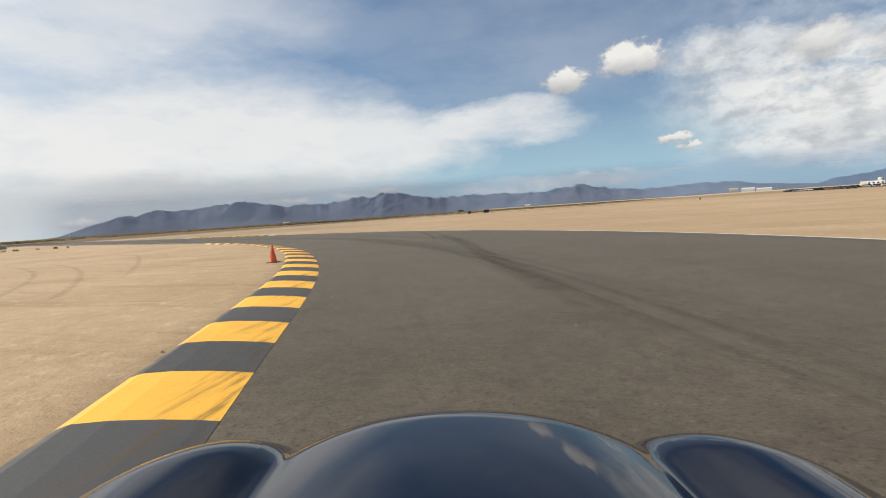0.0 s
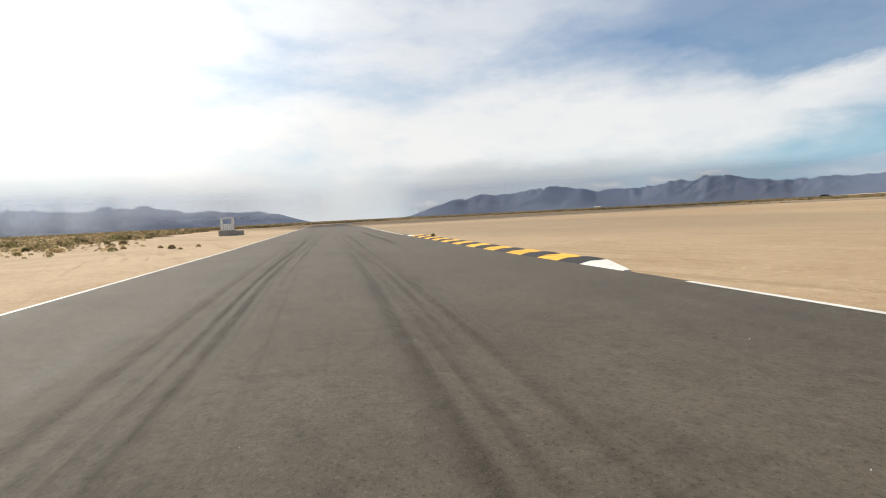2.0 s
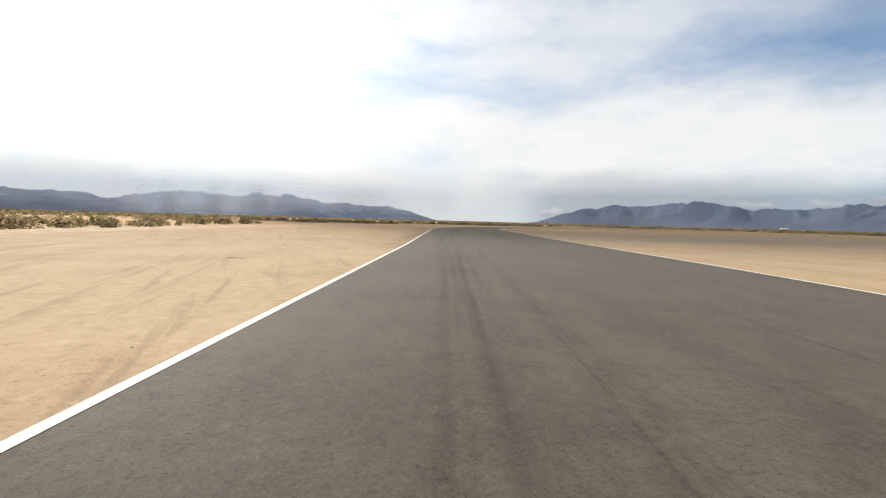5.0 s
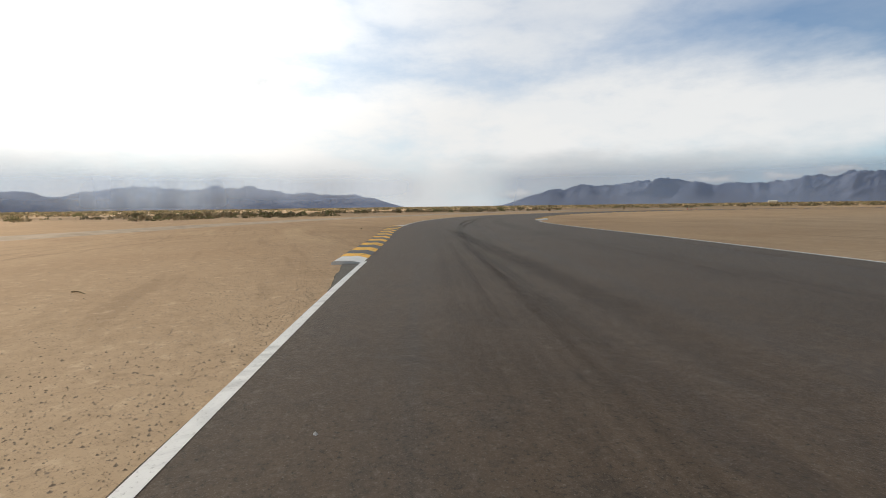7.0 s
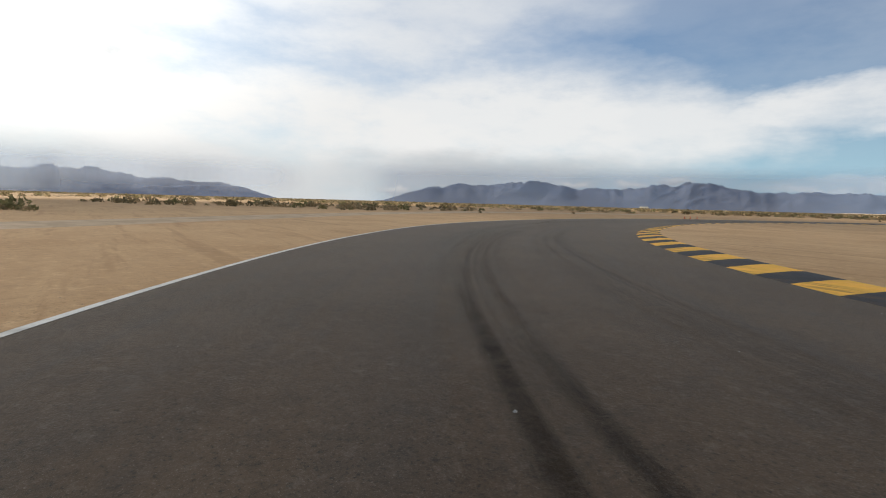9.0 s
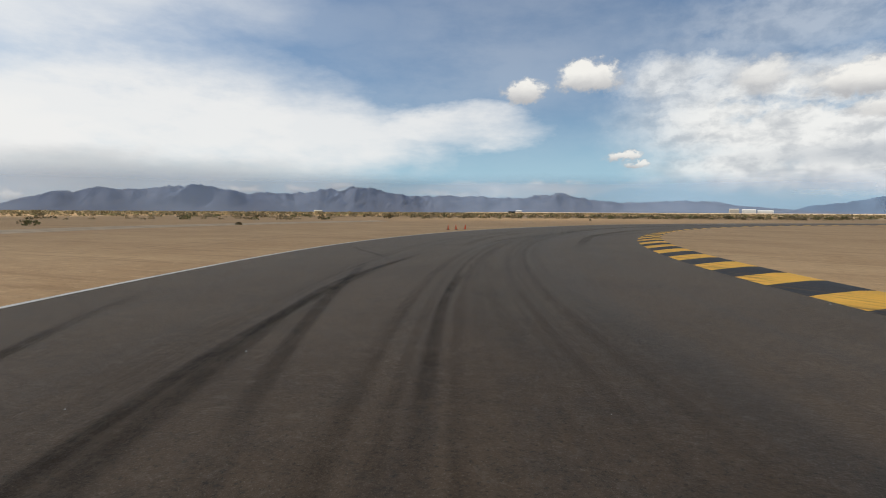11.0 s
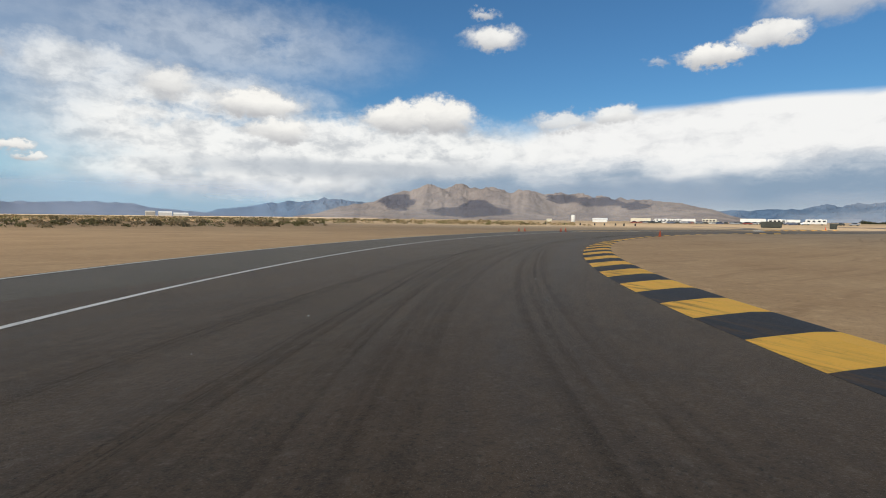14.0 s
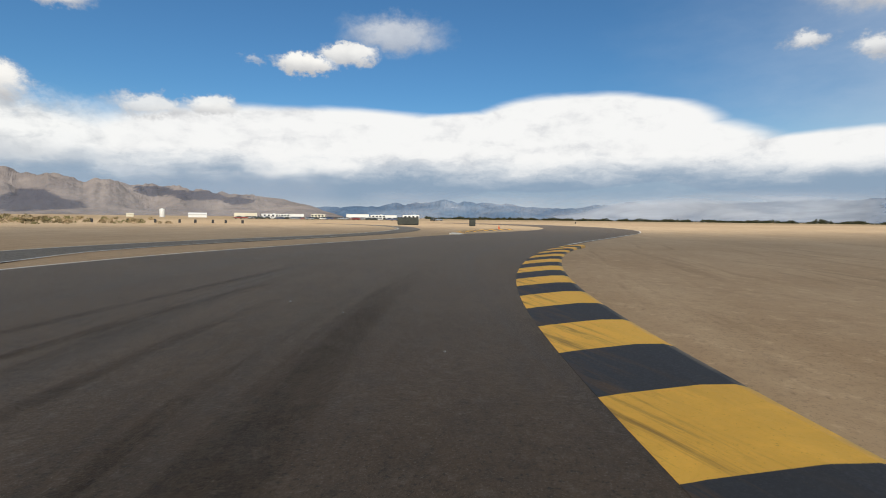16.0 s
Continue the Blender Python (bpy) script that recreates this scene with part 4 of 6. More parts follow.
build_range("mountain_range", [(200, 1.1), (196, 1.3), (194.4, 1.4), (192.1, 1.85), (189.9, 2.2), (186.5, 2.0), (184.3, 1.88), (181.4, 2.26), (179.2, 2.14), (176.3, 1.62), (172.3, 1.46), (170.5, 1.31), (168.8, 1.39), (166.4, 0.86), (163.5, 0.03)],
            (-120, 65), 4050, 600, HAZE_PALE_ROCK, "pale misty mountain range under rain cloud", 0.34, 11.0, 300)
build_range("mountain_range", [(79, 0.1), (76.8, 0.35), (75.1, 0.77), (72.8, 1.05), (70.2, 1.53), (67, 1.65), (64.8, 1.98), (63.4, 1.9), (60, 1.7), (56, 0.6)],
            (-235, 180), 4250, 350, DEEP_HAZE_BLUE_ROCK, "low blue far ridge beyond the plain", 0.5, 17.0, 330)
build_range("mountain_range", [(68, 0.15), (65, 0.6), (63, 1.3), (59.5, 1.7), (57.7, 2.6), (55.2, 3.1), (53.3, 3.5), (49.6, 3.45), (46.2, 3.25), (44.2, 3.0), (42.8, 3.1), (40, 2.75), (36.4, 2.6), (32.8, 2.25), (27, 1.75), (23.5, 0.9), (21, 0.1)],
            (-235, 200), 2900, 1000, BROWN_ROCK, "rugged brown desert mountain with gullies and dark patches", 0.6, 23.0, 560)
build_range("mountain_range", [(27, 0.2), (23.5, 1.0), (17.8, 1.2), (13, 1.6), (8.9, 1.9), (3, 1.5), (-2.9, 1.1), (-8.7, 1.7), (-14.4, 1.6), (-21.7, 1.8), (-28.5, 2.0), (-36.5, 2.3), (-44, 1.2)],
            (-225, 215), 3900, 600, DEEP_HAZE_BLUE_ROCK, "faint blue mountains behind blowing dust", 0.6, 31.0, 320)


def build_mist_sheet(name, centre, dist, az0, az1, high, mat, label):
    """A curved see-through sheet before the far hills that stands in for rain, haze or dust."""
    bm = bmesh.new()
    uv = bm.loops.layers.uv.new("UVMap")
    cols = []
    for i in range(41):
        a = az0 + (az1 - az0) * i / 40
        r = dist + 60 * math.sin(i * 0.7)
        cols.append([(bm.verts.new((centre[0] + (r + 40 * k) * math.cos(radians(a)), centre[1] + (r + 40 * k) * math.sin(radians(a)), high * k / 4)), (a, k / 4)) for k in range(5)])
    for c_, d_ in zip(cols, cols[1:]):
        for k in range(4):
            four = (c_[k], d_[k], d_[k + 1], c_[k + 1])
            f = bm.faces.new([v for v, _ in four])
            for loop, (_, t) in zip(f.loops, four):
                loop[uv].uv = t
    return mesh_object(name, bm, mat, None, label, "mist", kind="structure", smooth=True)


build_mist_sheet("backdrop", (-120, 65), 3300, 160, 212, 260, RAIN_MIST, "pale see-through sheet imitating rain mist before the mountains")
build_mist_sheet("backdrop", (-120, 65), 3200, 178, 197, 230, RAIN_SHAFT, "bright see-through sheet imitating a shaft of rain before the mountains")
build_mist_sheet("backdrop", (-130, 90), 3800, 68, 156, 300, BLUE_HAZE, "thin see-through sheet imitating blue haze before the far mountains")
build_mist_sheet("backdrop", (-235, 200), 2750, 20, 70, 260, BROWN_HAZE, "thin see-through sheet imitating haze before the brown mountain")
build_mist_sheet("backdrop", (-225, 215), 3500, -46, 20, 210, BLOWN_DUST, "see-through sheet imitating dust blown over the plain before the mountains")


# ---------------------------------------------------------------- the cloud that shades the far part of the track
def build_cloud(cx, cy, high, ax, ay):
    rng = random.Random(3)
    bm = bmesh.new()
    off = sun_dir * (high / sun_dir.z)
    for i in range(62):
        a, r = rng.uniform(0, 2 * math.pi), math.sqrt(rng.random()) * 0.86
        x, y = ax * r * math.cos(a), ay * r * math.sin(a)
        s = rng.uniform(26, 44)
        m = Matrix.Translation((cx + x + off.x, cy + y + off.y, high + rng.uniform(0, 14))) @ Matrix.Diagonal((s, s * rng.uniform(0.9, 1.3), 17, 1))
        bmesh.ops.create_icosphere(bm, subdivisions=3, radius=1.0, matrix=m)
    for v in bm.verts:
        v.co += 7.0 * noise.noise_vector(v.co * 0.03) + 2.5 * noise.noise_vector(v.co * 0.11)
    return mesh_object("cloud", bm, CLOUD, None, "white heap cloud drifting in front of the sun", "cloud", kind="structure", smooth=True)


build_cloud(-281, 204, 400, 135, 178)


# ---------------------------------------------------------------- scrub and stones
def tuft(verts, faces, rng, x, y, z, w, h, blades, size=1.0):
    """A low rounded desert bush of separate small leaf sprays."""
    lop = rng.uniform(0.75, 1.3)
    for _ in range(blades):
        a, up = rng.uniform(0, 2 * math.pi), rng.random() ** 0.8
        r = w * math.sqrt(max(0.0, 1 - (0.92 * up) ** 2)) * rng.uniform(0.45, 1.0)
        cx, cy, cz = x + r * math.cos(a) * lop, y + r * math.sin(a), z + h * up * rng.uniform(0.75, 1.05)
        s = rng.uniform(0.10, 0.24) * min(w, 1.2 * h) * size
        t, tip = rng.uniform(0, 2 * math.pi), rng.uniform(-0.9, 0.9)
        ux, uy = math.cos(t) * s, math.sin(t) * s
        vx, vy, vz = -math.sin(t) * s * tip, math.cos(t) * s * tip, s * rng.uniform(0.6, 1.1)
        i = len(verts)
        verts += [(cx - ux - vx, cy - uy - vy, max(z, cz - vz)), (cx + 0.8 * ux - vx, cy + 0.8 * uy - vy, max(z, cz - 0.8 * vz)),
                  (cx + ux + vx, cy + uy + vy, max(z + 0.01, cz + 0.7 * vz)), (cx - 0.7 * ux + vx, cy - 0.7 * uy + vy, max(z + 0.01, cz + vz))]
        faces.append((i, i + 1, i + 2, i + 3))


def raw_object(name, verts, faces, mat, label, category, kind):
    me = bpy.data.meshes.new(name)
    me.from_pydata(verts, [], faces)
    me.materials.append(mat)
    return tagged(new(name, me), label, category, "", kind)


track_points = [p.xy for p in road_l[::8]] + [p.xy for p in road_r[::8]] + [p.xy for p in pit_l[::8]]


def off_track(x, y):
    return min((p.x - x) ** 2 + (p.y - y) ** 2 for p in track_points) ** 0.5


def build_scrub():
    rng = random.Random(5)
    cover, low, far, dry = ([], []), ([], []), ([], []), ([], [])

    def open_sand(x, y):
        """The bare ground beyond the first bend, where nothing grows."""
        return x > -60 and y > 0 and math.degrees(math.atan2(y, x)) < 114

    # beside the straight the scrub comes nearest the track
    for _ in range(2300):
        i = rng.randrange(12 * 7, 12 * 24)
        p, s_ = road_l[i], side(road_l, i)
        clear = 8 + 0.40 * max(0.0, -84 - p.x) + 0.55 * max(0.0, p.x + 84)
        d = clear * rng.uniform(0.9, 1.25) + rng.expovariate(1 / 38.0)
        q = p + s_ * d
        if noise.noise((q.x * 0.05, q.y * 0.05, 4)) < -0.25:
            continue
        big = rng.random() ** 1.6
        verts, faces = (dry, dry, cover, low)[rng.randrange(4)]
        size = 0.6 if d < clear + 6 else 1.0
        tuft(verts, faces, rng, q.x, q.y, -0.03, (0.16 + 0.5 * big) * size, (0.14 + 0.42 * big) * size, 110 if d < 60 else 50, 0.62)
    for _ in range(36000):
        a = radians(rng.uniform(28, 300))
        r = 60 * math.exp(rng.random() ** 0.8 * 3.3)
        x, y = -150 + r * math.cos(a), 110 + r * math.sin(a)
        d = off_track(x, y)
        deg = math.degrees(a)
        clear = 66 if y > 236 else (75 if deg < 160 else (26 if x > -140 else 36))
        if d < clear * (0.8 + 0.5 * noise.noise((x * 0.02, y * 0.02, 0))) or open_sand(x, y):
            continue
        if noise.noise((x * 0.012, y * 0.03, 7)) < (-0.2 if y > 236 else -0.05) or rng.random() < (0.35 if y < 236 else 0.25):
            continue
        # the infield right of the straight is bare
        if deg < 120 and d < 190 and y < 240 and x > -230:
            continue
        big = rng.random() ** 2
        w = 0.35 + 0.8 * big + r * 0.0008
        verts, faces = (cover, cover, low, far)[rng.randrange(4)]
        tuft(verts, faces, rng, x, y, -0.03, w, 0.3 + 0.7 * big, 64 if r < 220 else 20, 0.75 if r < 220 else 1.15)
    for _ in range(15000):
        a, r = radians(rng.uniform(24, 232)), rng.uniform(280, 1500)
        x, y = -150 + r * math.cos(a), 110 + r * math.sin(a)
        if noise.noise((x * 0.004, y * 0.004, 3)) < -0.22 or off_track(x, y) < 90 or open_sand(x, y):
            continue
        verts, faces = cover if rng.random() < 0.3 else far
        tuft(verts, faces, rng, x, y, -0.03, rng.uniform(1.2, 3.0), rng.uniform(0.6, 1.3) + r * 0.0004, 14, 1.3)
    raw_object("scrub", *dry, DRY_GRASS, "pale dry grass tufts on the sand beside the straight", "scrub", "stuff")
    raw_object("scrub", *cover, SCRUB_LEAF, "dry brown desert scrub scattered over the plain", "scrub", "stuff")
    raw_object("scrub", *far, DARK_SCRUB, "dark olive scrub far out on the plain", "scrub", "stuff")
    raw_object("scrub", *low, GREEN_LEAF, "dull green creosote scrub scattered over the plain", "scrub", "stuff")
    verts, faces = [], []
    for _ in range(3000):
        deg = rng.uniform(-44, 12)
        clump = noise.noise((deg * 0.8, 2, 2)) + 0.5 * noise.noise((deg * 3.1, 5, 2))
        r = rng.uniform(880, 960)
        tall = max(1.6, 3.2 + 4.2 * clump) * rng.uniform(0.7, 1.25)
        if clump < -0.35 and rng.random() < 0.75:
            continue
        tuft(verts, faces, rng, -215 + r * math.cos(radians(deg)), 220 + r * math.sin(radians(deg)), 0, rng.uniform(1.4, 3.0), tall, 16, 1.1)
    raw_object("tree_line", verts, faces, TREE_LEAF, "low dark green line of trees on the horizon", "tree line", "stuff")


build_scrub()


def build_stones():
    """Pebbles and clods on the sand beside the track."""
    rng = random.Random(9)
    verts, faces = [], []
    for run, sgn in ((road_l, 1), (road_r, -1)):
        for i in range(6, len(run) - 1):
            s = side(run, i) * sgn
            dense = 1000 if sgn > 0 and -212 < run[i].x < -146 else (110 if sgn < 0 and -170 < run[i].x < -60 else (60 if run[i].x > -45 else 26))
            for _ in range(dense):
                d = 0.12 + rng.expovariate(0.62 if dense > 200 else 0.34)
                if d > 14:
                    continue
                if 0.6 > d and dense < 100 and rng.random() < 0.4:
                    continue
                p = run[i] + s * d + (run[i + 1] - run[i]) * rng.random()
                r = min(0.018, 0.0035 + rng.expovariate(240.0)) * (1.0 if d < 4 else 1.2)
                k = len(verts)
                spin = rng.random() * 6
                for q in range(5):
                    rr = r * rng.uniform(0.7, 1.3)
                    verts.append((p.x + rr * math.cos(spin + q * 1.257), p.y + rr * math.sin(spin + q * 1.257), -0.032))
                verts.append((p.x + rng.uniform(-r, r) * 0.3, p.y + rng.uniform(-r, r) * 0.3, -0.03 + r * rng.uniform(0.4, 0.75)))
                faces += [(k + q, k + (q + 1) % 5, k + 5) for q in range(5)]
    raw_object("stones", verts, faces, STONE, "small brown stones and clods lying on the sand", "stones", "stuff")


build_stones()


def build_grit():
    """Pale chips of stone thrown onto the asphalt."""
    rng = random.Random(21)
    verts, faces = [], []
    for i in range(8, len(road_l) - 1):
        for _ in range(2):
            p = road_l[i].lerp(road_r[i], rng.random()) + (road_l[i + 1] - road_l[i]) * rng.random()
            r = 0.006 + rng.expovariate(220.0)
            k = len(verts)
            for q in range(5):
                verts.append((p.x + r * rng.uniform(0.6, 1.3) * math.cos(q * 1.257), p.y + r * rng.uniform(0.6, 1.3) * math.sin(q * 1.257), 0.0))
            verts.append((p.x, p.y, r * 0.9))
            faces += [(k + q, k + (q + 1) % 5, k + 5) for q in range(5)]
    raw_object("stones", verts, faces, CONCRETE, "small pale stone chips lying on the asphalt", "stones", "stuff")


build_grit()


def build_bush(x, y, w, h, mat, label, seed):
    verts, faces = [], []
    tuft(verts, faces, random.Random(seed), 0, 0, 0, w, h, 420, 0.62)
    ob = raw_object("desert_bush", verts, faces, mat, label, "bush", "")
    ob.location = (x, y, -0.03)
    return tagged(ob, group="bushes beside the track")


for i, (x, y, w, h, green) in enumerate(((-71.3, 57.7, 0.14, 0.13, 1), (-71.7, 58.0, 0.15, 0.15, 1), (-69.5, 56.9, 0.08, 0.06, 2), (-210.4, 87.3, 0.06, 0.06, 0),
                                     (-105.9, 38.2, 0.7, 0.7, 0), (-81.2, 41.6, 0.28, 0.28, 0), (-110.2, 36.6, 0.6, 0.55, 1), (-111.2, 25.8, 0.8, 0.7, 1), (-124.2, 27.8, 0.8, 0.8, 0),
                                     (-116.2, 31.0, 0.7, 0.6, 0), (-95.0, 33.0, 0.5, 0.5, 0), (-100.5, 30.5, 0.6, 0.6, 1), (-119.0, 34.5, 0.5, 0.5, 0), (-130.0, 36.0, 0.7, 0.7, 0), (-259.4, 234.5, 0.4, 0.55, 0),
                                     (-81.6, 43.4, 0.2, 0.2, 2), (-5.2, 3.5, 0.04, 0.13, 1), (-5.5, 4.15, 0.035, 0.12, 1), (-79.0, 42.0, 0.16, 0.14, 2), (-84.5, 41.0, 0.24, 0.2, 2), (-88.0, 38.5, 0.25, 0.24, 2), (-286.0, 150.0, 0.5, 0.4, 0), (-290.0, 176.0, 0.5, 0.5, 0))):
    build_bush(x, y, w * (1.0 if w < 0.32 else 0.65), h * (1.0 if w < 0.32 else 0.65), (SCRUB_LEAF, GREEN_LEAF, DRY_GRASS)[green], "pale dry grass tuft on the sand" if green == 2 else "small green weed growing in the sand beside the kerb" if w < 0.32 else ("dull green desert bush on the sand" if green else "dry brown desert bush on the sand"), i)


def build_stick(x, y, length, turn, label, mat):
    bm = bmesh.new()
    prev = None
    for i in range(6):
        u = i / 5
        r = 0.014 * (1 - 0.5 * u)
        c = Vector((length * (u - 0.5), 0.05 * math.sin(u * 5) * length, 0.012 + 0.05 * u * (1 - u)))
        ring = [bm.verts.new(c + Vector((0, r * math.cos(k * 1.2566), r * math.sin(k * 1.2566)))) for k in range(5)]
        if prev:
            for k in range(5):
                bm.faces.new((prev[k], prev[(k + 1) % 5], ring[(k + 1) % 5], ring[k]))
        prev = ring
    ob = mesh_object("stick", bm, mat, None, label, "stick", "sticks on the sand")
    ob.matrix_world = pose(x, y, -0.03, 0, 0, turn)


build_stick(-186.7, 77.3, 0.5, 40, "dry brown stick lying on the sand", SCRUB_LEAF)
build_stick(-139.6, 62.0, 0.55, 75, "bleached pale stick lying on the sand", CONCRETE)
build_stick(-67.0, 60.0, 0.6, 20, "dry brown stick lying on the sand", SCRUB_LEAF)
build_stick(-69.5, 59.2, 0.5, -15, "dry brown stick lying on the sand", SCRUB_LEAF)
build_stick(-17.3, 18.2, 0.3, 25, "dry brown stick lying on the sand", SCRUB_LEAF)
build_stick(-8.8, 3.9, 0.35, 100, "dry brown stick lying on the sand", SCRUB_LEAF)
build_stick(-5.9, 2.2, 0.22, 60, "dry brown stick lying on the sand", SCRUB_LEAF)
build_stick(-233.7, 201.1, 0.4, 30, "dry brown stick lying on the sand", SCRUB_LEAF)


# ---------------------------------------------------------------- tyre marks on the road
mark_count = iter(range(100))


def build_mark(knots, width, mat=TYRE_MARK, label="dark rubber tyre mark curving over the asphalt"):
    pts = spline(knots, 0.6)
    lift = 0.002 + 0.00025 * next(mark_count)
    bm = bmesh.new()
    uv = bm.loops.layers.uv.new("UVMap")
    rows = []
    for i, p in enumerate(pts):
        s = side(pts, i) * width / 2
        rows.append((bm.verts.new((p.x + s.x, p.y + s.y, lift)), bm.verts.new((p.x - s.x, p.y - s.y, lift)), i / (len(pts) - 1)))
    for a, b in zip(rows, rows[1:]):
        f = bm.faces.new((a[0], a[1], b[1], b[0]))
        for loop, t in zip(f.loops, ((0, a[2]), (1, a[2]), (1, b[2]), (0, b[2]))):
            loop[uv].uv = t
        f.normal_update()
        if f.normal.z < 0:
            f.normal_flip()
    ob = mesh_object("tyre_mark", bm, mat, None, label, "tyre mark", "tyre marks on the road", "structure")
    return ob


for knots, width in (
    ([(-23.2, 40.0), (-20.2, 37.2), (-13.9, 27.1), (-10.4, 20.5)], 0.13), ([(-21.2, 38.6), (-12.3, 25.0), (-9.6, 20.6), (-8.3, 18.6)], 0.13), ([(-25.4, 40.2), (-21.1, 32.5), (-19.0, 29.5)], 0.13),
    ([(-19.0, 27.0), (-16.3, 24.7), (-12.2, 21.0), (-10.1, 18.8), (-7.0, 15.6), (-1.0, 7.0)], 0.7), ([(-81.2, 47.6), (-76.7, 48.8), (-73.1, 49.0), (-70.5, 48.9), (-66.5, 47.8)], 0.19),
    ([(-80.2, 48.7), (-76.2, 48.9), (-74.5, 48.9)], 0.15), ([(-100.7, 63.4), (-90.7, 60.2), (-75.2, 54.9), (-67.3, 52.4), (-55.0, 48.0)], 0.45), ([(-230.0, 105.0), (-220.0, 99.1), (-213.0, 95.6), (-207.2, 93.3)], 0.28),
    ([(-226.0, 103.0), (-218.0, 98.8), (-211.5, 95.3), (-205.0, 92.5)], 0.28), ([(-224.0, 103.0), (-217.1, 98.8), (-211.5, 96.0), (-204.0, 93.4)], 0.4), ([(-215.0, 96.5), (-207.6, 93.3), (-193.9, 87.8), (-185.0, 84.9), (-176.0, 82.0)], 0.45),
    ([(-258.5, 138.4), (-252.4, 130.1), (-248.7, 125.0)], 0.24), ([(-257.4, 145.3), (-254.7, 136.3), (-251.7, 130.6), (-249.0, 126.8)], 0.26), ([(-257.9, 149.5), (-256.6, 141.9), (-254.6, 136.6), (-252.4, 132.0)], 0.28),
    ([(-258.1, 145.7), (-255.3, 139.2), (-252.6, 133.9)], 0.28), ([(-254.9, 144.8), (-253.8, 140.4), (-251.9, 134.7)], 0.24), ([(-259.6, 140.5), (-257.2, 136.7), (-254.6, 133.0)], 0.3), ([(-261.9, 151.6), (-261.0, 150.2), (-259.4, 148.5), (-258.0, 147.0)], 0.22),
    ([(-250.4, 173.4), (-252.1, 168.8), (-253.9, 165.2)], 0.2), ([(-250.6, 174.4), (-251.2, 171.8), (-252.3, 168.5)], 0.24), ([(-154.0, 76.0), (-140.0, 71.0), (-126.0, 66.5), (-112.0, 61.5)], 0.5), ([(-252.0, 199.0), (-241.0, 210.5), (-229.0, 219.0), (-217.0, 225.5)], 0.3),
    ([(-256.5, 184.0), (-249.5, 196.5), (-240.0, 207.0), (-229.0, 215.5), (-216.0, 222.5)], 0.5), ([(-254.8, 184.5), (-248.0, 196.2), (-238.8, 206.5), (-227.8, 215.0)], 0.35), ([(-258.5, 160.0), (-257.8, 172.0), (-254.0, 184.0), (-247.0, 195.0)], 0.5),
):
    build_mark(knots, width, TYRE_MARK if width < 0.29 else LINE_RUBBER)
for knots, width in (
    ([(-212.0, 227.4), (-202.0, 230.2), (-195.3, 231.0), (-184.7, 231.5)], 0.34), ([(-214.0, 225.8), (-204.0, 228.9), (-196.3, 230.0), (-190.5, 230.3)], 0.30), ([(-213.0, 223.9), (-204.0, 227.2), (-197.9, 228.6), (-192.0, 229.2)], 0.32),
    ([(-212.0, 221.6), (-204.0, 225.3), (-197.3, 226.8), (-188.7, 227.9)], 0.8), ([(-206.0, 225.4), (-199.0, 227.3), (-196.3, 227.7)], 0.26),
    ([(-257.6, 152.0), (-258.6, 159.0), (-258.8, 164.6), (-258.2, 171.6)], 0.5), ([(-257.6, 156.0), (-257.2, 161.6), (-256.6, 166.0)], 0.24), ([(-250.6, 180.0), (-251.7, 176.4), (-253.4, 167.0), (-253.5, 160.0), (-253.0, 152.0)], 0.7),
    ([(-91.2, 60.4), (-74.9, 55.0), (-69.7, 53.3), (-62.0, 50.6)], 0.5),
    ([(-16.8, 33.3), (-10.4, 23.0), (-5.4, 14.2), (-2.1, 8.6), (1.1, 3.0)], 0.9), ([(-206.0, 92.0), (-194.0, 88.4), (-184.6, 85.7), (-176.0, 83.0)], 0.9),
):
    build_mark(knots, width, SOFT_RUBBER, "soft dark band of rubber on the asphalt")
# the joint between two lanes of asphalt down the straight
build_mark([(-140.0, 74.3), (-110.0, 64.6), (-78.7, 54.3), (-68.3, 50.9), (-58.0, 47.2)], 0.09, SOFT_RUBBER, "dark joint between two lanes of asphalt")
# worn wheel tracks that follow the racing line
for frac, a, b, width in ((0.30, 0, 170, 0.9), (0.42, 20, 200, 0.8), (0.55, 30, 150, 0.9), (0.62, 180, 330, 0.8), (0.48, 250, 400, 0.9), (0.35, 270, 420, 0.8), (0.66, 300, 450, 0.9), (0.78, 330, 460, 0.7), (0.57, 340, 470, 0.6), (0.25, 150, 260, 0.9)):
    pick = [road_l[i].lerp(road_r[i], frac + 0.05 * math.sin(i * 0.03 + frac * 20)).xy for i in range(a, b, 18)]
    build_mark([tuple(p) for p in pick], width * 2.2, LINE_RUBBER, "broad faint band of rubber along the racing line")

# the joint between two lanes of asphalt, a metre inside the edge before the hairpin
build_mark([tuple((road_r[i].lerp(road_l[i], 0.11)).xy) for i in range(12 * 16, 12 * 22 + 8, 10)], 0.10, TYRE_MARK, "dark joint between two lanes of asphalt")


